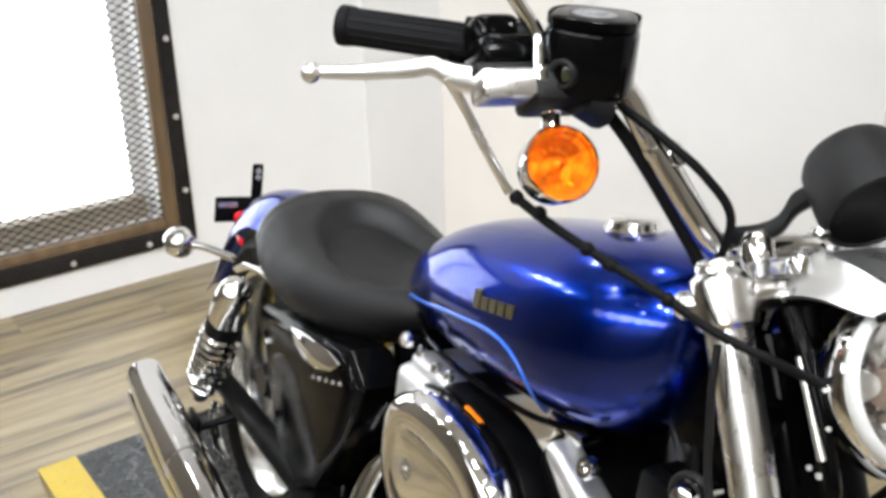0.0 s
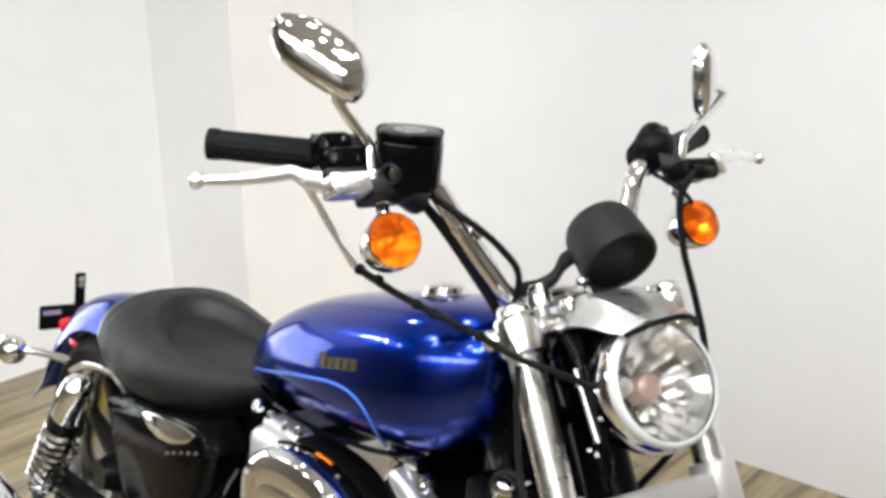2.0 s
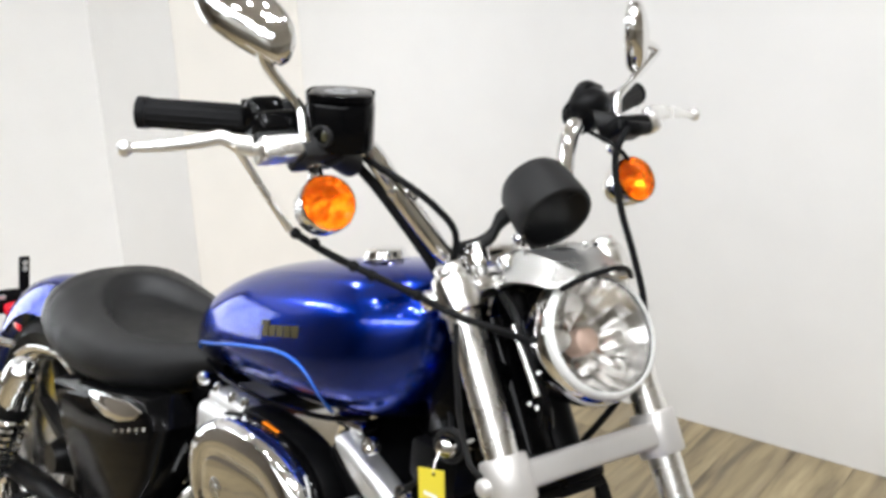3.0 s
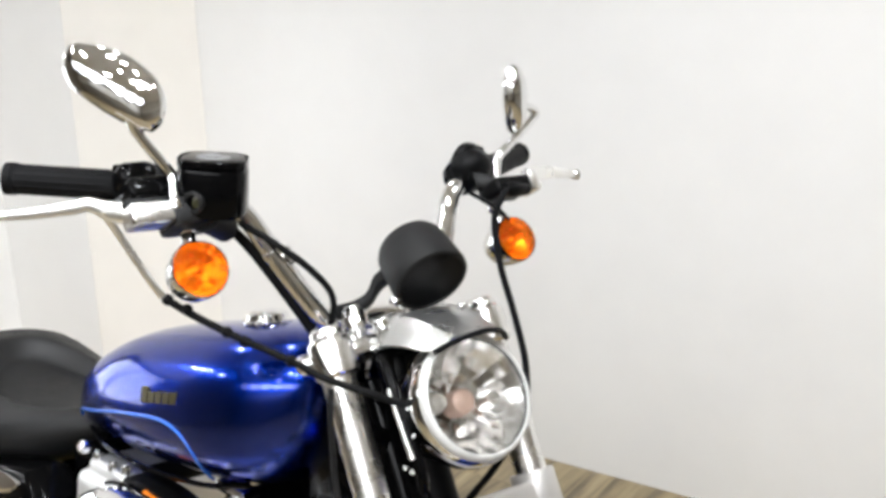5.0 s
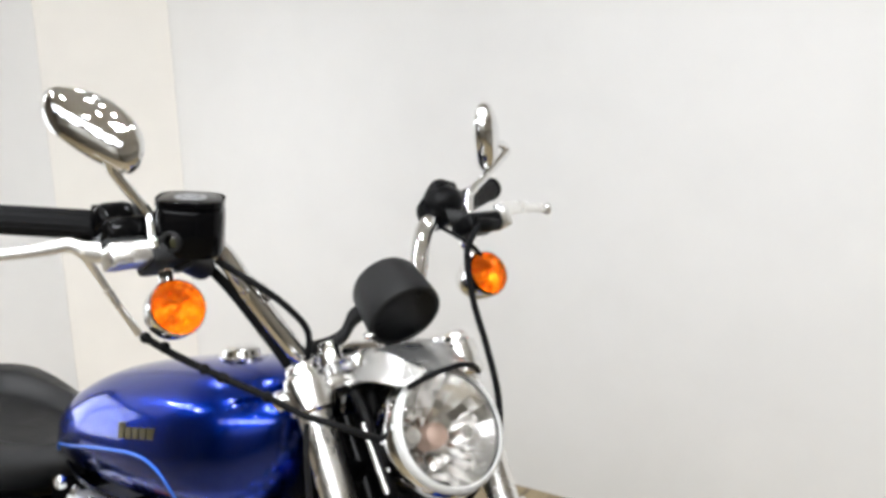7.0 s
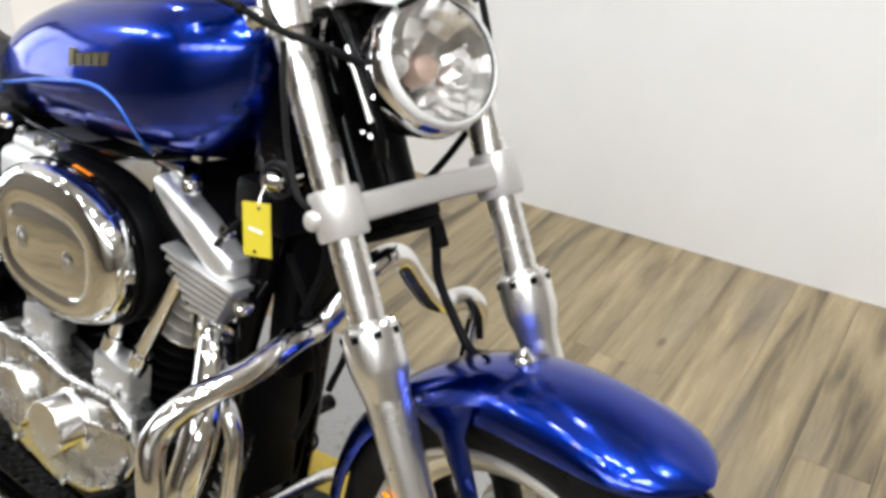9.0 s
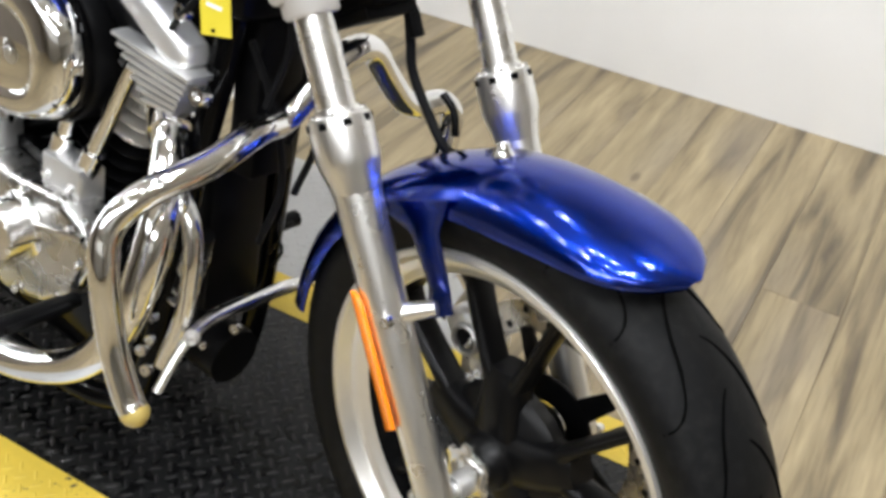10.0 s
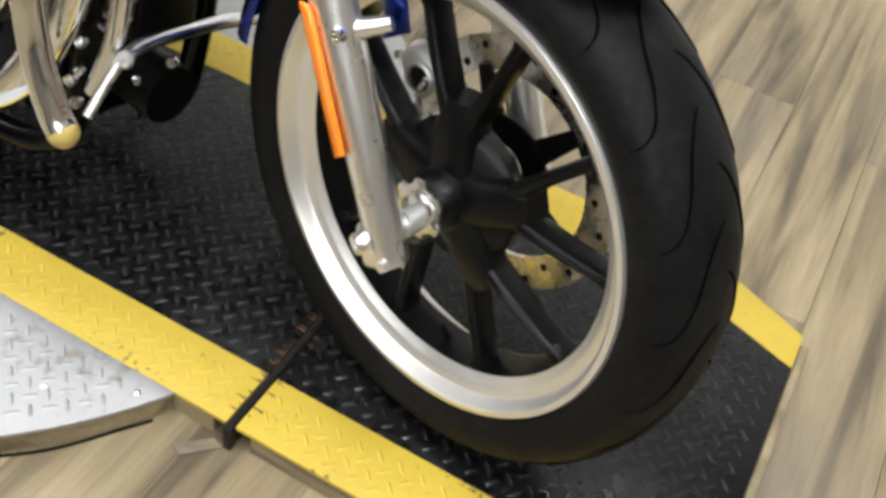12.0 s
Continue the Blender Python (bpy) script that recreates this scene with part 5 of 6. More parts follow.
seat = bpart("seat", seat_mesh(), VINYL, None, "black vinyl solo seat", angle=70)
xs = np.linspace(-1.16, -0.74, 22)
seam = []
for x in xs:
    zb, zt, hw = (float(np.interp(-x, [-s[0] for s in SEAT], [s[k] for s in SEAT])) for k in (1, 2, 3))
    seam.append((x, -hw * 0.965, zb + (zt - zb) * 0.42))
# smoother vinyl, its base greyed to carry the window's sheen on the rear panel
VINYLSHEEN = shade("window_sheen_vinyl", (0.028, 0.028, 0.029), 0.30, 0, vary=0.1, rvary=0.05, bump=0.1, bscale=700, spec=0.42)
panel = [[(x, y, z) for x, y, z in seat_line(x, radians(-28), radians(208), 60, 0.0016)] for x in np.linspace(-1.109, -1.188, 9)]
bpart("rear_panel", loft(panel, closed=False, cap=False), VINYLSHEEN, seat, "smooth vinyl rear panel, window sheen in its grey", angle=70)
bpart("rear_seam", tube(seat_line(-1.105, radians(-25), radians(205)), 0.0022, 8, 1), VINYL, seat, "stitched seam in front of the rear panel")
bpart("piping", tube(seam, 0.0024, 8, 2), VINYL, seat)

# rear fender, lamp and plate bracket ------------------------------------
rows = []
for a in np.linspace(radians(62), radians(171), 40):
    t = (a - radians(62)) / radians(109)
    R = 0.374 + 0.022 * max(0.0, (t - 0.72) / 0.28) ** 1.6
    half = 0.092
    lift = 0.03 * max(0.0, (t - 0.88) / 0.12) ** 2
    rows.append([(REAR[0] + (R - (0.072 - lift) * abs(u) ** 2.6) * math.cos(a), half * u * (1 - 0.06 * abs(u) ** 6), REAR[2] + (R - (0.072 - lift) * abs(u) ** 2.6) * math.sin(a)) for u in np.linspace(-1, 1, 19)])
rf = loft(rows, closed=False, cap=False)
thicken(rf, 0.0025)
rear = bpart("rear_fender", rf, BLUE, None, "metallic blue rear fender", angle=50)
bpart("tail_lamp", joined(slab(oval(0.036, 0.017, 28, 2.6), 0, 0.035, 0.008, frame_to((-1.600, 0.0, 0.520), (-1, 0, 0.35)))), RED, rear, "red tail lamp")
bpart("plate_bracket", joined(box(-1.650, -1.640, -0.072, 0.04, 0.512, 0.569, 0.004), box(-1.645, -1.637, 0.006, 0.030, 0.562, 0.644, 0.003)), BLACK, rear, "black licence plate bracket")
bpart("bracket_slot", box(-1.6395, -1.6375, -0.066, -0.025, 0.548, 0.558, 0.002), SATIN, rear)
for z in (0.616, 0.630):
    bpart("bracket_bolt", bolt((-1.637, 0.018, z), (1, 0, 0), 0.006, 0.004), SATIN, rear)
for side in (-1, 1):
    strut = bpart("fender_strut", tube([(-1.02, side * 0.118, 0.585), (-1.13, side * 0.125, 0.585), (-1.24, side * 0.122, 0.560), (-1.33, side * 0.115, 0.520)], [0.010, 0.011, 0.011, 0.008], 14, 6, 0.5), CHROME, None, "chrome fender strut")
    c = Vector((-1.436, side * 0.199, 0.542))
    rs = bpart("rear_signal", lathe([(0.0, -0.032), (0.014, -0.029), (0.025, -0.018), (0.030, 0.0), (0.030, 0.012), (0.026, 0.020), (0.014, 0.026), (0.0, 0.028)], 36, frame_to(c, (-1, 0, 0))), CHROME, None, "chrome bullet rear turn signal")
    bpart("stalk", tube([c, (-1.40, side * 0.16, 0.545), (-1.34, side * 0.118, 0.540)], [0.009, 0.008, 0.008], 12), CHROME, rs)
bpart("red_marker", box(-1.380, -1.350, -0.104, -0.098, 0.562, 0.574, 0.002), RED, rear, "red side reflector")

# rear wheel, shocks, swingarm --------------------------------------------
rw = bpart("rear_wheel", ringed([(0.228, -0.06), (0.222, -0.064), (0.214, -0.058), (0.200, -0.03), (0.200, 0.03), (0.214, 0.058), (0.222, 0.064), (0.228, 0.06)], 72, Matrix.Translation(REAR) @ Y_AXIS), ALU, None, "polished cast rear rim")
RT2 = [(0.228, -0.058), (0.245, -0.072), (0.262, -0.076), (0.282, -0.066), (0.298, -0.04), (0.306, 0.0)]
bpart("tyre", ringed(RT2 + [(r, -y) for r, y in RT2[-2::-1]] + [(0.215, 0.045), (0.215, -0.045)], 96, Matrix.Translation(REAR) @ Y_AXIS), TYRE, rw, "black rear tyre")
for k in range(5):
    mid = radians(40 + 72 * k)
    legs = [bar3((REAR[0] + 0.03 * math.cos(mid), 0, REAR[2] + 0.03 * math.sin(mid)), (REAR[0] + 0.205 * math.cos(mid + s * 0.3), 0, REAR[2] + 0.205 * math.sin(mid + s * 0.3)), 0.04, 0.022, 0.045, 0.03) for s in (-1, 1)]
    bpart("spoke", joined(*legs), RIMBLACK, rw)
bpart("hub", lathe([(0.0, -0.07), (0.03, -0.07), (0.045, -0.03), (0.045, 0.03), (0.03, 0.07), (0.0, 0.07)], 32, Matrix.Translation(REAR) @ Y_AXIS), RIMBLACK, rw)
for side in (-1, 1):
    top, foot = Vector((-1.142, side * 0.172, 0.560)), Vector((-1.330, side * 0.172, 0.262))
    d = (foot - top).normalized()
    sh = bpart("shock_absorber", tube([top - d * 0.012, top, top + d * 0.030, top + d * 0.085, top + d * 0.092], [0.012, 0.028, 0.034, 0.034, 0.031], 24, 4), CHROME, None, "chrome shock absorber with exposed spring")
    bpart("cover_ring", tube([top + d * 0.085, top + d * 0.118], 0.0345, 24), BLACK, sh)
    n1 = d.orthogonal().normalized()
    n2 = d.cross(n1)
    coil = [top + d * (0.115 + 0.185 * k / 132) + 0.0315 * (math.cos(2 * math.pi * k / 15) * n1 + math.sin(2 * math.pi * k / 15) * n2) for k in range(133)]
    bpart("spring", tube(coil, 0.0072, 8, 1), CHROME, sh, "chrome coil spring")
    bpart("damper", tube([top + d * 0.10, top + d * 0.32], 0.016, 16), GLOSSBLACK, sh)
    bpart("eye", joined(tube([foot - d * 0.045, foot], [0.029, 0.016], 20), ball(foot, 0.016)), CHROME, sh)
    bpart("swingarm", tube([(-0.80, side * 0.12, 0.33), (-1.05, side * 0.13, 0.315), (-1.31, side * 0.135, 0.300)], [0.028, 0.024, 0.022], 14), BLACK)
bpart("belt_guard", tube([(-1.255, -0.165, 0.285), (-1.235, -0.170, 0.245), (-1.19, -0.172, 0.222), (-1.13, -0.170, 0.228)], [0.010, 0.017, 0.018, 0.008], 14, 6, 0.5), CHROME, None, "chrome curved axle cover")

# frame ----------------------------------------------------------------
for side in (-1, 1):
    bpart("frame_rail", tube([(-.14, side * .03, .80), (-.150, side * .052, .66), (-.178, side * .074, .45), (-.205, side * .088, .24), (-.245, side * .095, .145), (-.40, side * .11, .115), (-.78, side * .12, .125), (-.86, side * .12, .22), (-.90, side * .11, .42), (-1.0, side * .10, .58), (-1.15, side * .10, .60)], .0165, 14), GLOSSBLACK, None, "gloss black frame tube")
bpart("backbone", tube([(-.09, 0, .84), (-.30, 0, .80), (-.60, 0, .70), (-.90, 0, .60)], .024, 14), GLOSSBLACK, None, "gloss black frame tube")
bpart("steering_head", joined(tube([(-.058, .002, .735), (-.148, .002, .895)], .033, 20), box(-.20, -.09, -.05, .05, .73, .86, .015)), GLOSSBLACK, None, "gloss black steering head")
bpart("regulator", box(-.195, -.165, -.045, .045, .30, .50, .008), BLACK, None, "black voltage regulator")
for k, (y, z) in enumerate(((-.03, .55), (.02, .60), (.0, .67), (-.04, .72))):
    bpart("wire", tube([(-.10, y, z - .12), (-.085, y + .012, z - .04), (-.10, y, z + .05), (-.12, y - .02, z + .12)], .0045, 8), RUBBER)
oil = bpart("oil_tank", slab([(-1.07, .560), (-.90, .600), (-.72, .632), (-.665, .600), (-.70, .50), (-.77, .385), (-.84, .335), (-.93, .36), (-1.00, .45)], .07, .158, .022, pose(0, 0, 0, 90), 4), GLOSSBLACK, None, "gloss black oil tank cover")
# the row of five small balls stands for sparkles under the badge
bpart("badge", joined(slab([(-.050, .016), (-.03, .022), (.03, .024), (.052, .012), (.040, -.010), (.012, -.026), (-.014, -.026), (-.038, -.010)], 0, .007, .003, frame_to((-.795, -.159, .598), (0, -1, .12)) @ pose(0, 0, 0, 0, 0, 8) @ Matrix.Diagonal((1.8, 0.75, 1.2, 1))), *[ball((-.80 + .024 * k, -.158, .556 + .009 * k), .0045, seg=8) for k in range(5)]), CHROME, oil, "chrome shield badge with sparkles made as small balls")
bpart("cover_bolt", bolt((-.60, -.115, .700), (0, -1, 0), .010, .010), CHROME, oil)
bpart("side_box", box(-.75, -.68, -.06, .10, .56, .66, .02), GLOSSBLACK)
bpart("left_cover", slab([(-1.07, .560), (-.72, .632), (-.70, .50), (-.84, .335), (-1.00, .45)], -.158, -.07, .02, pose(0, 0, 0, 90)), GLOSSBLACK)

# engine -----------------------------------------------------------------
engine = bpart("engine", joined(box(-.66, -.25, -.085, .085, .14, .37, .025, 3), tube([(-.47, -.09, .30), (-.47, .10, .30)], .125, 32), box(-.86, -.60, -.08, .09, .18, .40, .03, 3)), GLOSSBLACK, None, "black and silver V-twin engine")


def cylinder(base, top, lean):
    base, top = Vector(base), Vector(top)
    d = (top - base).normalized()
    m = frame_to(base, d, (0, 1, 0))
    n = (top - base).length
    jug = bpart("cylinder", lathe([(.050, 0), (.050, n)], 28, m), BLACK, engine, "black finned cylinder")
    count = 11
    for k in range(count):
        z = .018 + (n - .035) * k / (count - 1)
        w = .073 if k < count - 3 else .078
        bpart("fin", slab(oval(w, w * 1.03, 30, 3.2), z, z + .0035, .0009, m), SATIN if k >= 5 else BLACK, jug)
    return m, n


FM, fl = cylinder((-.395, 0, .39), (-.285, 0, .625), 1)
RM, rl = cylinder((-.50, 0, .39), (-.575, 0, .600), -1)
for m, n, name in ((FM, fl, "front"), (RM, rl, "rear")):
    sgn = 1 if name == "front" else -1
    rb = bpart("rocker_box", joined(slab(oval(.088, .082, 32, 5.0), n - .002, n + .030, .006, m), slab(oval(.082 if sgn > 0 else .108, .096, 32, 4.0), n + .031, n + .062, .014, m, 4)), BLACK, engine, "black rocker box")
    for u, v in ((-.07, -.05), (.07, -.05), (-.07, .06), (.07, .06), (0, -.085)):
        bpart("box_bolt", bolt(m @ Vector((v, u, n + .052)), m.to_3x3() @ Vector((0, 0, 1)), .006, .010), CHROME, rb)
rear_cover = bpart("rocker_cover", joined(box(-.612, -.492, -.126, .060, .585, .668, .016, 3), box(-.600, -.505, -.112, .050, .662, .684, .009, 3)), CAST, engine, "silver cast rear rocker cover")
for x, y in ((-.588, -.102), (-.540, -.106), (-.516, -.100), (-.590, .02)):
    bpart("cover_bolt", bolt((x, y, .682), (0, 0, 1), .007, .011), CHROME, rear_cover)
side_cover = slab([(-.318, .706), (-.306, .714), (-.288, .709), (-.228, .684), (-.168, .652), (-.163, .634), (-.182, .615), (-.230, .638), (-.276, .663), (-.312, .692)], .058, .098, .012, pose(0, 0, 0, 90), 4)
bpart("head_cover", side_cover, CAST, engine, "silver cast head cover")
for k in range(8):
    t = k / 7
    p = Vector((-.278 + .052 * t, -.078, .634 - .073 * t))
    q = Vector((-.150 - .034 * t, -.078, .622 - .056 * t))
    bpart("head_fin", bar3(p, q, .0065, .0065, .055 - .015 * t, .055 - .015 * t, (0, 1, 0)), CAST, engine)
bpart("head_core", bar3((-.212, -.068, .62), (-.206, -.062, .565), .09, .04, .030, .020, (0, 1, 0)), BLACK, engine)
for p, q in (((-.330, -.098, .440), (-.262, -.085, .600)), ((-.385, -.098, .440), (-.335, -.085, .600)), ((-.50, -.098, .440), (-.535, -.085, .60)), ((-.555, -.098, .440), (-.60, -.085, .58))):
    bpart("pushrod_tube", joined(tube([p, q], .0105, 16), tube([p, Vector(p) * .8 + Vector(q) * .2], .0140, 16)), CHROME, engine, "chrome pushrod tube")
for x, z in ((-.355, .432), (-.525, .432)):
    bpart("lifter_block", joined(box(x - .038, x + .038, -.118, -.078, z - .035, z + .018, .006, 2), bolt((x - .024, -.118, z - .01), (0, -1, 0), .006, .006), bolt((x + .024, -.118, z - .01), (0, -1, 0), .006, .006)), CAST, engine, "silver lifter block")
cam_cover = bpart("cam_cover", slab([(-.64, .375), (-.60, .405), (-.52, .412), (-.43, .402), (-.33, .415), (-.285, .398), (-.268, .350), (-.30, .290), (-.36, .245), (-.45, .222), (-.55, .235), (-.63, .29)], .080, .138, .014, pose(0, 0, 0, 90), 4), CASE, engine, "polished cam cover")
bpart("timer_cover", lathe([(.046, 0), (.041, .006), (.0385, .010), (.0385, .040), (.037, .042), (.0, .0425)], 40, frame_to((-.405, -.136, .345), (0, -1, 0))), ALU, cam_cover, "round polished timer cover")
bpart("cover_boss", lathe([(.050, 0), (.047, .014), (.043, .018), (.0, .019)], 40, frame_to((-.535, -.136, .325), (0, -1, 0))), ALU, cam_cover)
for x, z in ((-.615, .375), (-.50, .395), (-.40, .397), (-.305, .385), (-.285, .345), (-.325, .28), (-.42, .24), (-.54, .25)):
    bpart("cover_screw", bolt((x, -.139, z), (0, -1, 0), .0055, .004), CHROME, cam_cover)
bpart("rib", bar3((-.375, -.142, .36), (-.275, -.142, .385), .012, .008, .006, .006, (0, 1, 0)), ALU, cam_cover)
bpart("oil_filter", tube([(-.205, -.02, .25), (-.130, -.02, .245)], .038, 24), BLACK, engine, "black oil filter")
bpart("key_switch", joined(lathe([(.0, .020), (.006, .0195), (.0105, .017), (.0130, .011), (.0130, .002), (.0150, 0)], 28, frame_to((-.113, -.085, .767), (.35, -1, .1))), tube([(-.113, -.06, .767), (-.113, -.088, .767)], .014, 14)), CHROME, engine, "chrome ignition switch")
bpart("switch_collar", ringed([(.0150, -.004), (.0205, -.003), (.0215, .001), (.0190, .004), (.0155, .003)], 32, frame_to((-.113, -.085, .767), (.35, -1, .1))), GAUGE, engine, "dark switch collar")
# tiny bolts added as the sparkles in the dark beside the steering head
for p, r in (((-.057, -.055, .904), .0022), ((-.016, -.060, .880), .0024), ((-.024, -.060, .842), .0026), ((-.013, -.060, .841), .0032), ((-.028, -.060, .907), .0018)):
    bpart("neck_sparkle_bolt", bolt(p, (.45, -.85, .3), r, r), CASE, engine)
bpart("neck_tube", tube([(-.090, -.046, .945), (-.060, -.056, .928), (-.008, -.056, .848), (-.004, -.050, .820)], .0070, 14), GLOSSBLACK, engine, "black tube beside the steering head")
# the tube's long highlight, laid on it as a thin bright strip
bpart("neck_glint", tube([(-.057, -.0625, .922), (-.012, -.0625, .855)], [.0030, .0042], 10), ALU, engine, "long highlight on the black tube, made as a bright strip")
bpart("throttle_cable", tube([(-.095, -.112, .920), (-.088, -.115, .887), (-.081, -.115, .853), (-.073, -.115, .819), (-.058, -.115, .786), (-.045, -.113, .768), (-.020, -.085, .745)], .0034, 10), GAUGE, engine, "dark grey cable")
bpart("horn_bolt", bolt((-.237, -.092, .722), (0, -1, .2), .012, .012), CHROME, engine)
bpart("head_bolt", bolt((-.137, -.092, .609), (0, -1, .2), .012, .014), CHROME, engine)
bpart("head_bolt", bolt((-.172, -.092, .688), (0, -1, .2), .010, .012), CHROME, engine)
bpart("spark_lead", tube([(-.20, -.09, .66), (-.16, -.10, .70), (-.13, -.07, .76), (-.18, -.03, .80)], .004, 8), RUBBER, engine)
bpart("coil_box", box(-.20, -.115, -.07, .04, .690, .745, .01), BLACK, engine)
bpart("electrical_caddy", joined(box(-.34, -.125, .035, .075, .600, .800, .012), box(-.16, -.118, -.035, .035, .50, .69, .008)), BLACK, engine, "black wiring caddy")

# air cleaner
AC = Matrix.Translation((-.4475, -.098, .584)) @ pose(0, 0, 0, 90) @ pose(0, 0, 0, 0, 0, 1)
ac = bpart("air_cleaner", slab(oval(.150, .104, 56, 2.4), -.034, .012, .006, AC), BLACK, None, "oval air cleaner with black backing plate")
COVER = oval(.142, .096, 72, 2.4)
PLATEAU = oval(.088, .050, 72, 3.0)


def cover_ring(s, h, mix=0.0):
    """A ring between the cover's outline and its flat middle."""
    return [(u * s * (1 - mix) + a * mix, v * s * (1 - mix) + (b - .006) * mix, h) for (u, v), (a, b) in zip(COVER, PLATEAU)]


shell = loft([cover_ring(1.0, .0125), cover_ring(1.008, .018), cover_ring(1.004, .034), cover_ring(.98, .044), cover_ring(.935, .052), cover_ring(.88, .056), cover_ring(.88, .0575, .35), cover_ring(.88, .0575, .75), cover_ring(.88, .0560, .88),
              cover_ring(.88, .0545, .96), cover_ring(.88, .0548, 1.0), *[[(a * k, (b - .006) * k, .0552 + .0006 * (1 - k)) for a, b in PLATEAU] for k in (.93, .6, .3, .05)]])
shell.transform(AC)
bpart("cover", shell, CHROME, ac, "chrome oval air cleaner cover", angle=50)
rim = loft([[(u * q, v * q, h) for u, v in COVER] for q, h in ((1.035, .0122), (1.045, .016), (1.035, .0205), (1.010, .0208))], cap=False)
rim.transform(AC)
bpart("cover_rim", rim, GLOSSBLACK, ac)
for u in (-.052, .052):
    bpart("cover_bolt", lathe([(.0155, -.0006), (.0125, .0008), (.0085, .0014), (.0058, .0016), (.0052, .0036), (.0030, .0043), (.0, .0043)], 28, AC @ pose(u, -.006, .0556)), CASE, ac)
bpart("warning_sticker", bar3(tuple(AC @ Vector((.004, .0998, .016))), tuple(AC @ Vector((.040, .0970, .016))), .004, .004, .0065, .0065, tuple(AC.to_3x3() @ Vector((0, 0, 1)))), ORANGE, ac, "orange warning sticker")
bpart("intake", tube([(-.46, -.09, .56), (-.46, -.02, .52)], .035, 20), BLACK, ac)

# exhaust ------------------------------------------------------------------
pipe = bpart("front_exhaust", tube([(-.235, -.055, .560), (-.195, -.085, .550), (-.160, -.115, .520), (-.130, -.150, .475), (-.125, -.168, .430), (-.135, -.182, .370), (-.165, -.195, .310), (-.22, -.203, .262), (-.31, -.206, .218), (-.42, -.208, .198), (-.60, -.21, .195)], .0215, 22), CHROME, None, "chrome front exhaust pipe")
bpart("port_collar", tube([(-.215, -.068, .557), (-.185, -.092, .545)], [.030, .027], 20), CHROME, pipe)
bpart("rear_exhaust", tube([(-.665, -.05, .50), (-.690, -.09, .46), (-.685, -.125, .36), (-.66, -.16, .27), (-.70, -.19, .23), (-.80, -.205, .24)], .0205, 20), CHROME, None, "chrome rear exhaust pipe")
mf = bpart("muffler", tube([(-.58, -.212, .195), (-.66, -.222, .202), (-.72, -.232, .210), (-1.10, -.258, .262), (-1.345, -.272, .298), (-1.352, -.272, .299)], [.022, .030, .038, .0395, .036, .033], 30, 6), CHROME, None, "chrome shorty muffler")
bpart("muffler_band", tube([(-1.085, -.257, .260), (-1.12, -.259, .265)], .0415, 28), CHROME, mf)
bpart("muffler_mouth", tube([(-1.353, -.2722, .2992), (-1.330, -.271, .296)], .0265, 24), BLACK, mf)
bpart("muffler", tube([(-.76, -.205, .235), (-.83, -.210, .17), (-.92, -.215, .150), (-1.20, -.238, .175), (-1.44, -.250, .200), (-1.447, -.250, .2005)], [.022, .034, .039, .039, .036, .033], 28, 6), CHROME, None, "chrome shorty muffler")
bpart("muffler_bracket", joined(box(-1.22, -1.16, -.225, -.215, .24, .30, .004), tube([(-1.19, -.21, .27), (-1.17, -.12, .30)], .008, 10)), BLACK)

# small parts in front of the crankcase
sol = bpart("horn_barrel", tube([(-.143, -.075, .435), (-.165, -.075, .355)], [.014, .016], 18), BLACK, None, "black and silver barrel")
bpart("barrel_band", tube([(-.150, -.075, .409), (-.159, -.075, .377)], .0168, 18), CASE, sol)
for t in (.15, .85):
    bpart("barrel_ring", tube([Vector((-.165, -.075, .355)) + Vector((-.010, 0, -.023)) * t, Vector((-.165, -.075, .355)) + Vector((-.010, 0, -.023)) * (t + .12)], .0172, 16), CASE, sol)
for p, q in (((-.166, -.12, .327), .007), ((-.182, -.12, .272), .008), ((-.172, -.12, .248), .008), ((-.192, -.10, .273), .007), ((-.154, -.05, .264), .006), ((-.121, -.03, .299), .007)):
    bpart("case_bolt", bolt(p, (.3, -1, .2), q, q), CHROME, sol)
bpart("wire", tube([(-.176, -.085, .50), (-.171, -.088, .46), (-.173, -.084, .42)], .0035, 8), BLUEWIRE, sol)
bpart("line_clip", tube([(-.150, .05, .345), (-.136, .05, .372), (-.143, .05, .384), (-.158, .05, .360)], .0022, 8), BLACK, sol)

# engine guard and lower cross bar --------------------------------------------
guard = [(-.085, -.02, .592), (-.079, -.07, .587), (-.082, -.13, .563), (-.098, -.195, .540), (-.108, -.228, .508), (-.100, -.240, .470), (-.086, -.239, .390), (-.062, -.237, .335), (-.050, -.236, .320)]
AGED = shade("aged_plastic", (0.45, 0.34, 0.10), 0.4)
gb = bpart("engine_guard", tube([(-.050, .236, .320), (-.055, .240, .40), (-.050, .242, .515), (-.047, .235, .556), (-.050, .210, .578), (-.056, .175, .577), (-.060, .145, .590), (-.063, .11, .626), (-.062, .07, .664), (-.065, .025, .655)] + guard, .0155, 20, 6), CHROME, None, "chrome engine guard bar")
for s in (-1, 1):
    bpart("guard_tip", ball((-.049, s * .236, .319), .0158), AGED, gb)
bpart("inner_pipe", tube([(-.150, -.120, .52), (-.105, -.125, .47), (-.098, -.135, .38), (-.115, -.145, .30)], .011, 14), CHROME, None, "chrome brake line tube")
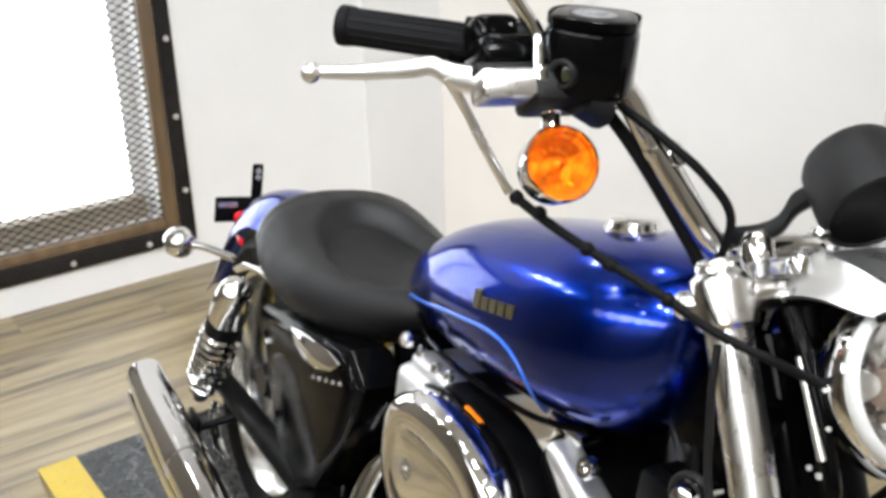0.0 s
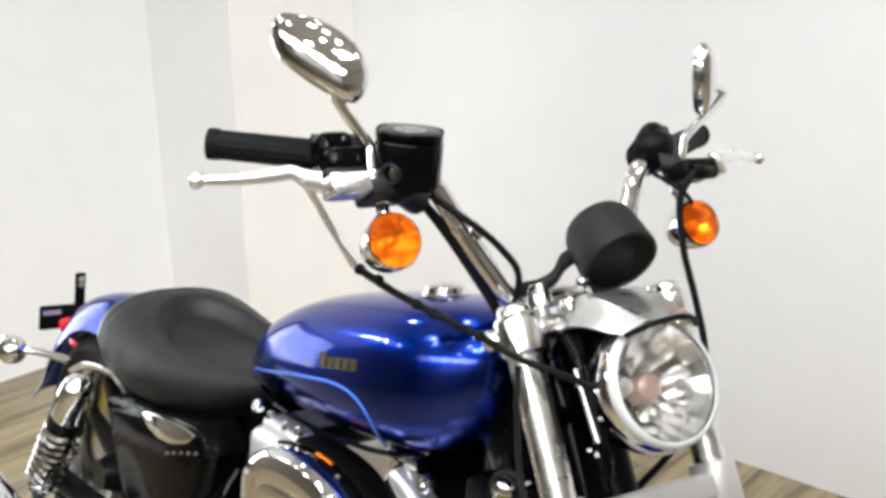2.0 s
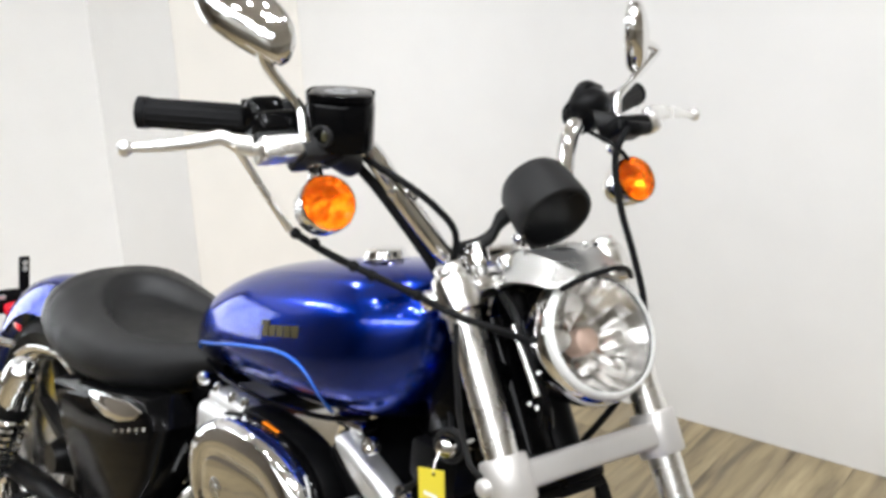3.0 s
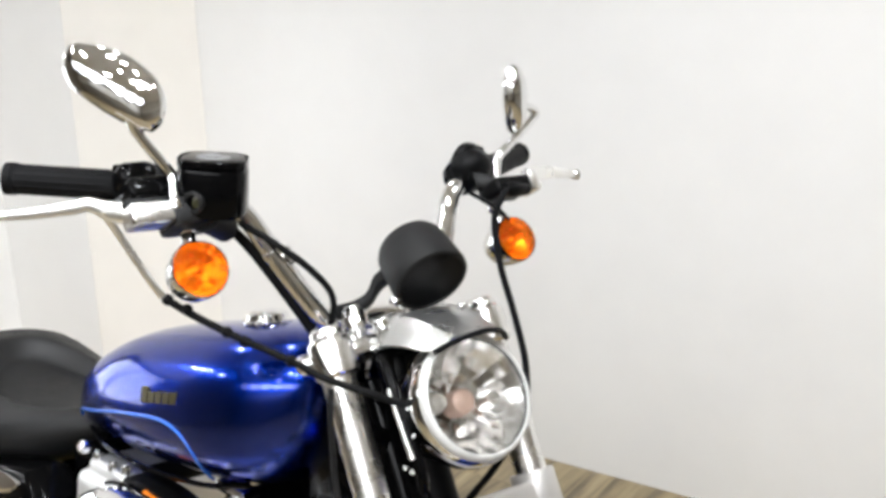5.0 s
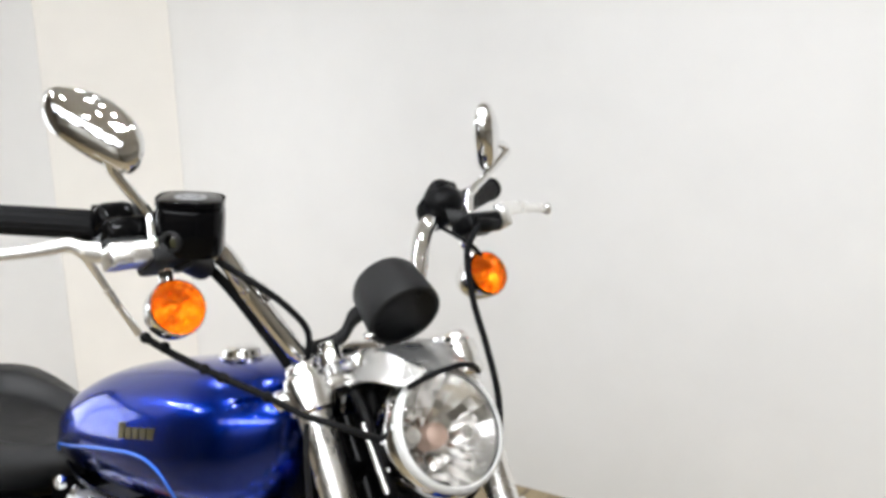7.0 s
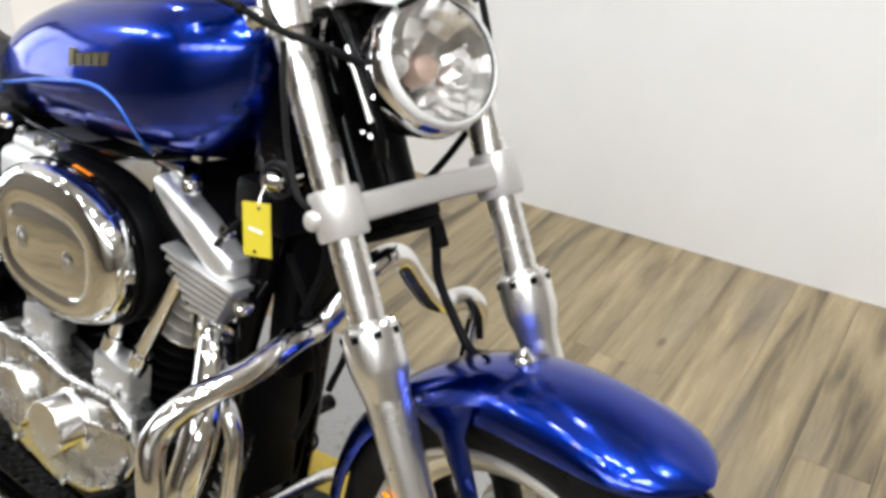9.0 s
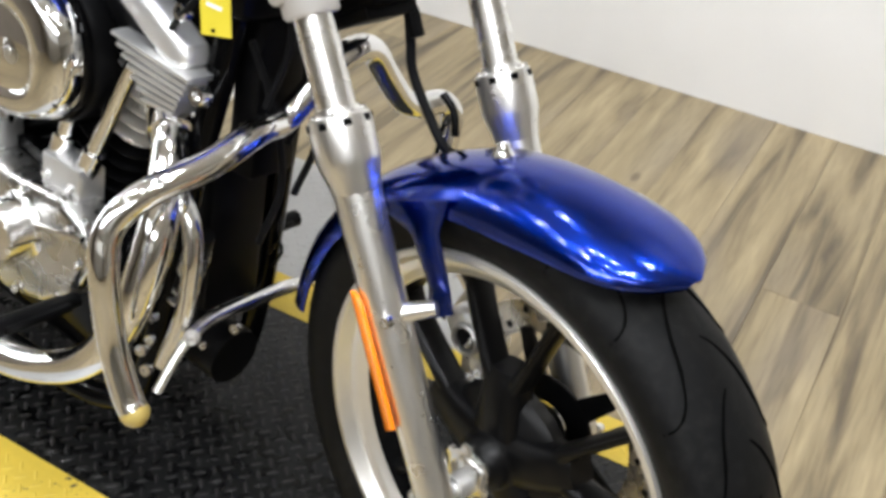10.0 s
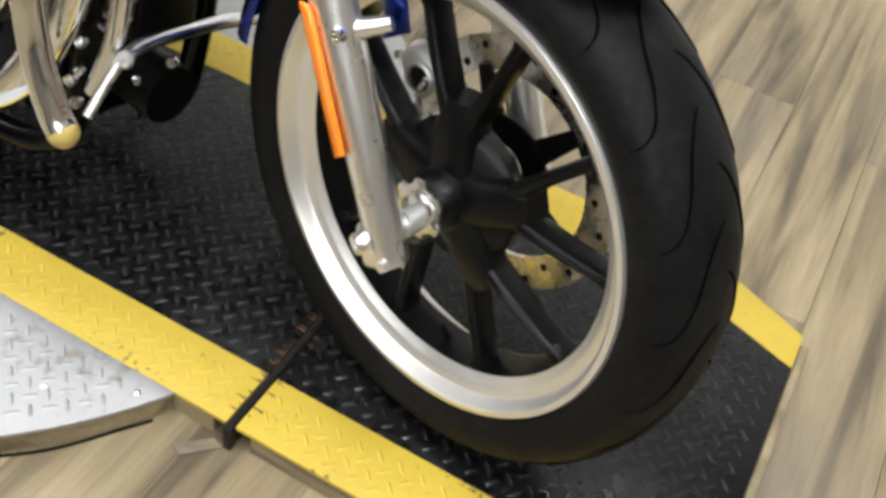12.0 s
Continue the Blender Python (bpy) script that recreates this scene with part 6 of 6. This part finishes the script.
xb = bpart("cross_bar", tube([(-.075, -.187, .305), (-.078, -.160, .338), (-.080, -.138, .357), (-.090, -.10, .358), (-.098, -.03, .352), (-.106, .04, .342), (-.112, .114, .323)], [.0058, .0062, .0075, .0078, .0090, .0090, .0065], 14), ALU, None, "silver cross bar under the frame")
bpart("bar_tip", joined(tube([(-.112, .114, .323), (-.117, .185, .312)], .0062, 12), ball((-.117, .188, .312), .0085)), CHROME, xb)
bpart("bar_knuckle", joined(ball((-.078, -.140, .356), .0095, seg=12), bolt((-.074, -.143, .357), (.6, -.6, .3), .006, .008)), PALE, xb)
bpart("side_stand", joined(tube([(-.40, .12, .13), (-.41, .22, .055), (-.42, .262, .030)], [.014, .012, .011], 14), box(-.445, -.395, .252, .285, .034, .042, .003)), BLACK, None, "black side stand")
for s in (-1, 1):
    bpart("foot_peg", joined(tube([(-.30, s * .13, .285), (-.30, s * .25, .285)], [.010, .013], 14), box(-.315, -.285, s * .19 - .045, s * .19 + .045, .279, .291, .004)), BLACK, None, "black foot peg")
TM = BIKE @ frame_to((-.099, -.121, .722), (.25, -.95, .05))
tag_ob = tagged(part("price_tag", slab([(-.017, -.029), (.017, -.029), (.017, .029), (-.017, .029)], 0, .0015, 0, TM @ pose(0, 0, 0, 0, 0, 9)), TAG), "yellow paper tag hanging from the ignition switch", "tag")
part("tag_hole", lathe([(.0, .0022), (.0022, .0022), (.0022, .0016)], 10, TM @ pose(.001, -.024, 0)), BLACK, tag_ob)
part("tag_hole", lathe([(.0, .0022), (.0022, .0022), (.0022, .0016)], 10, TM @ pose(0, .024, 0)), BLACK, tag_ob)
part("tag_string", tube([(-.099, -.122, .747), (-.105, -.115, .756), (-.110, -.105, .765)], .0008, 6), SATIN, tag_ob, m=BIKE)
part("tag_mark", slab([(-.010, -.002), (.008, -.0035), (.008, .0005), (-.010, .002)], .0016, .0019, 0, TM), WALLPAINT, tag_ob)

# ---------------------------------------------------------------- floor planks, last
PW, PL = 0.152, 1.22
plank_mesh = {}
for i in range(int((XR - XL) / PW) + 1):
    x = XL + i * PW
    y = YN - rng.random() * PL
    while y < YF:
        a, b = max(y, YN) + 0.0003, min(y + PL, YF) - 0.0003
        if b - a > 0.03:
            key = round(b - a, 3)
            if key not in plank_mesh:
                plank_mesh[key] = mesh_of(box(0.0003, PW - 0.0003, 0, b - a, -0.006, 0, 0.0005, 1), "plank", PLANK)
            ob = new("plank", plank_mesh[key])
            ob.location = (x, a, FLOOR)
            ob.parent = floor
        y += PL
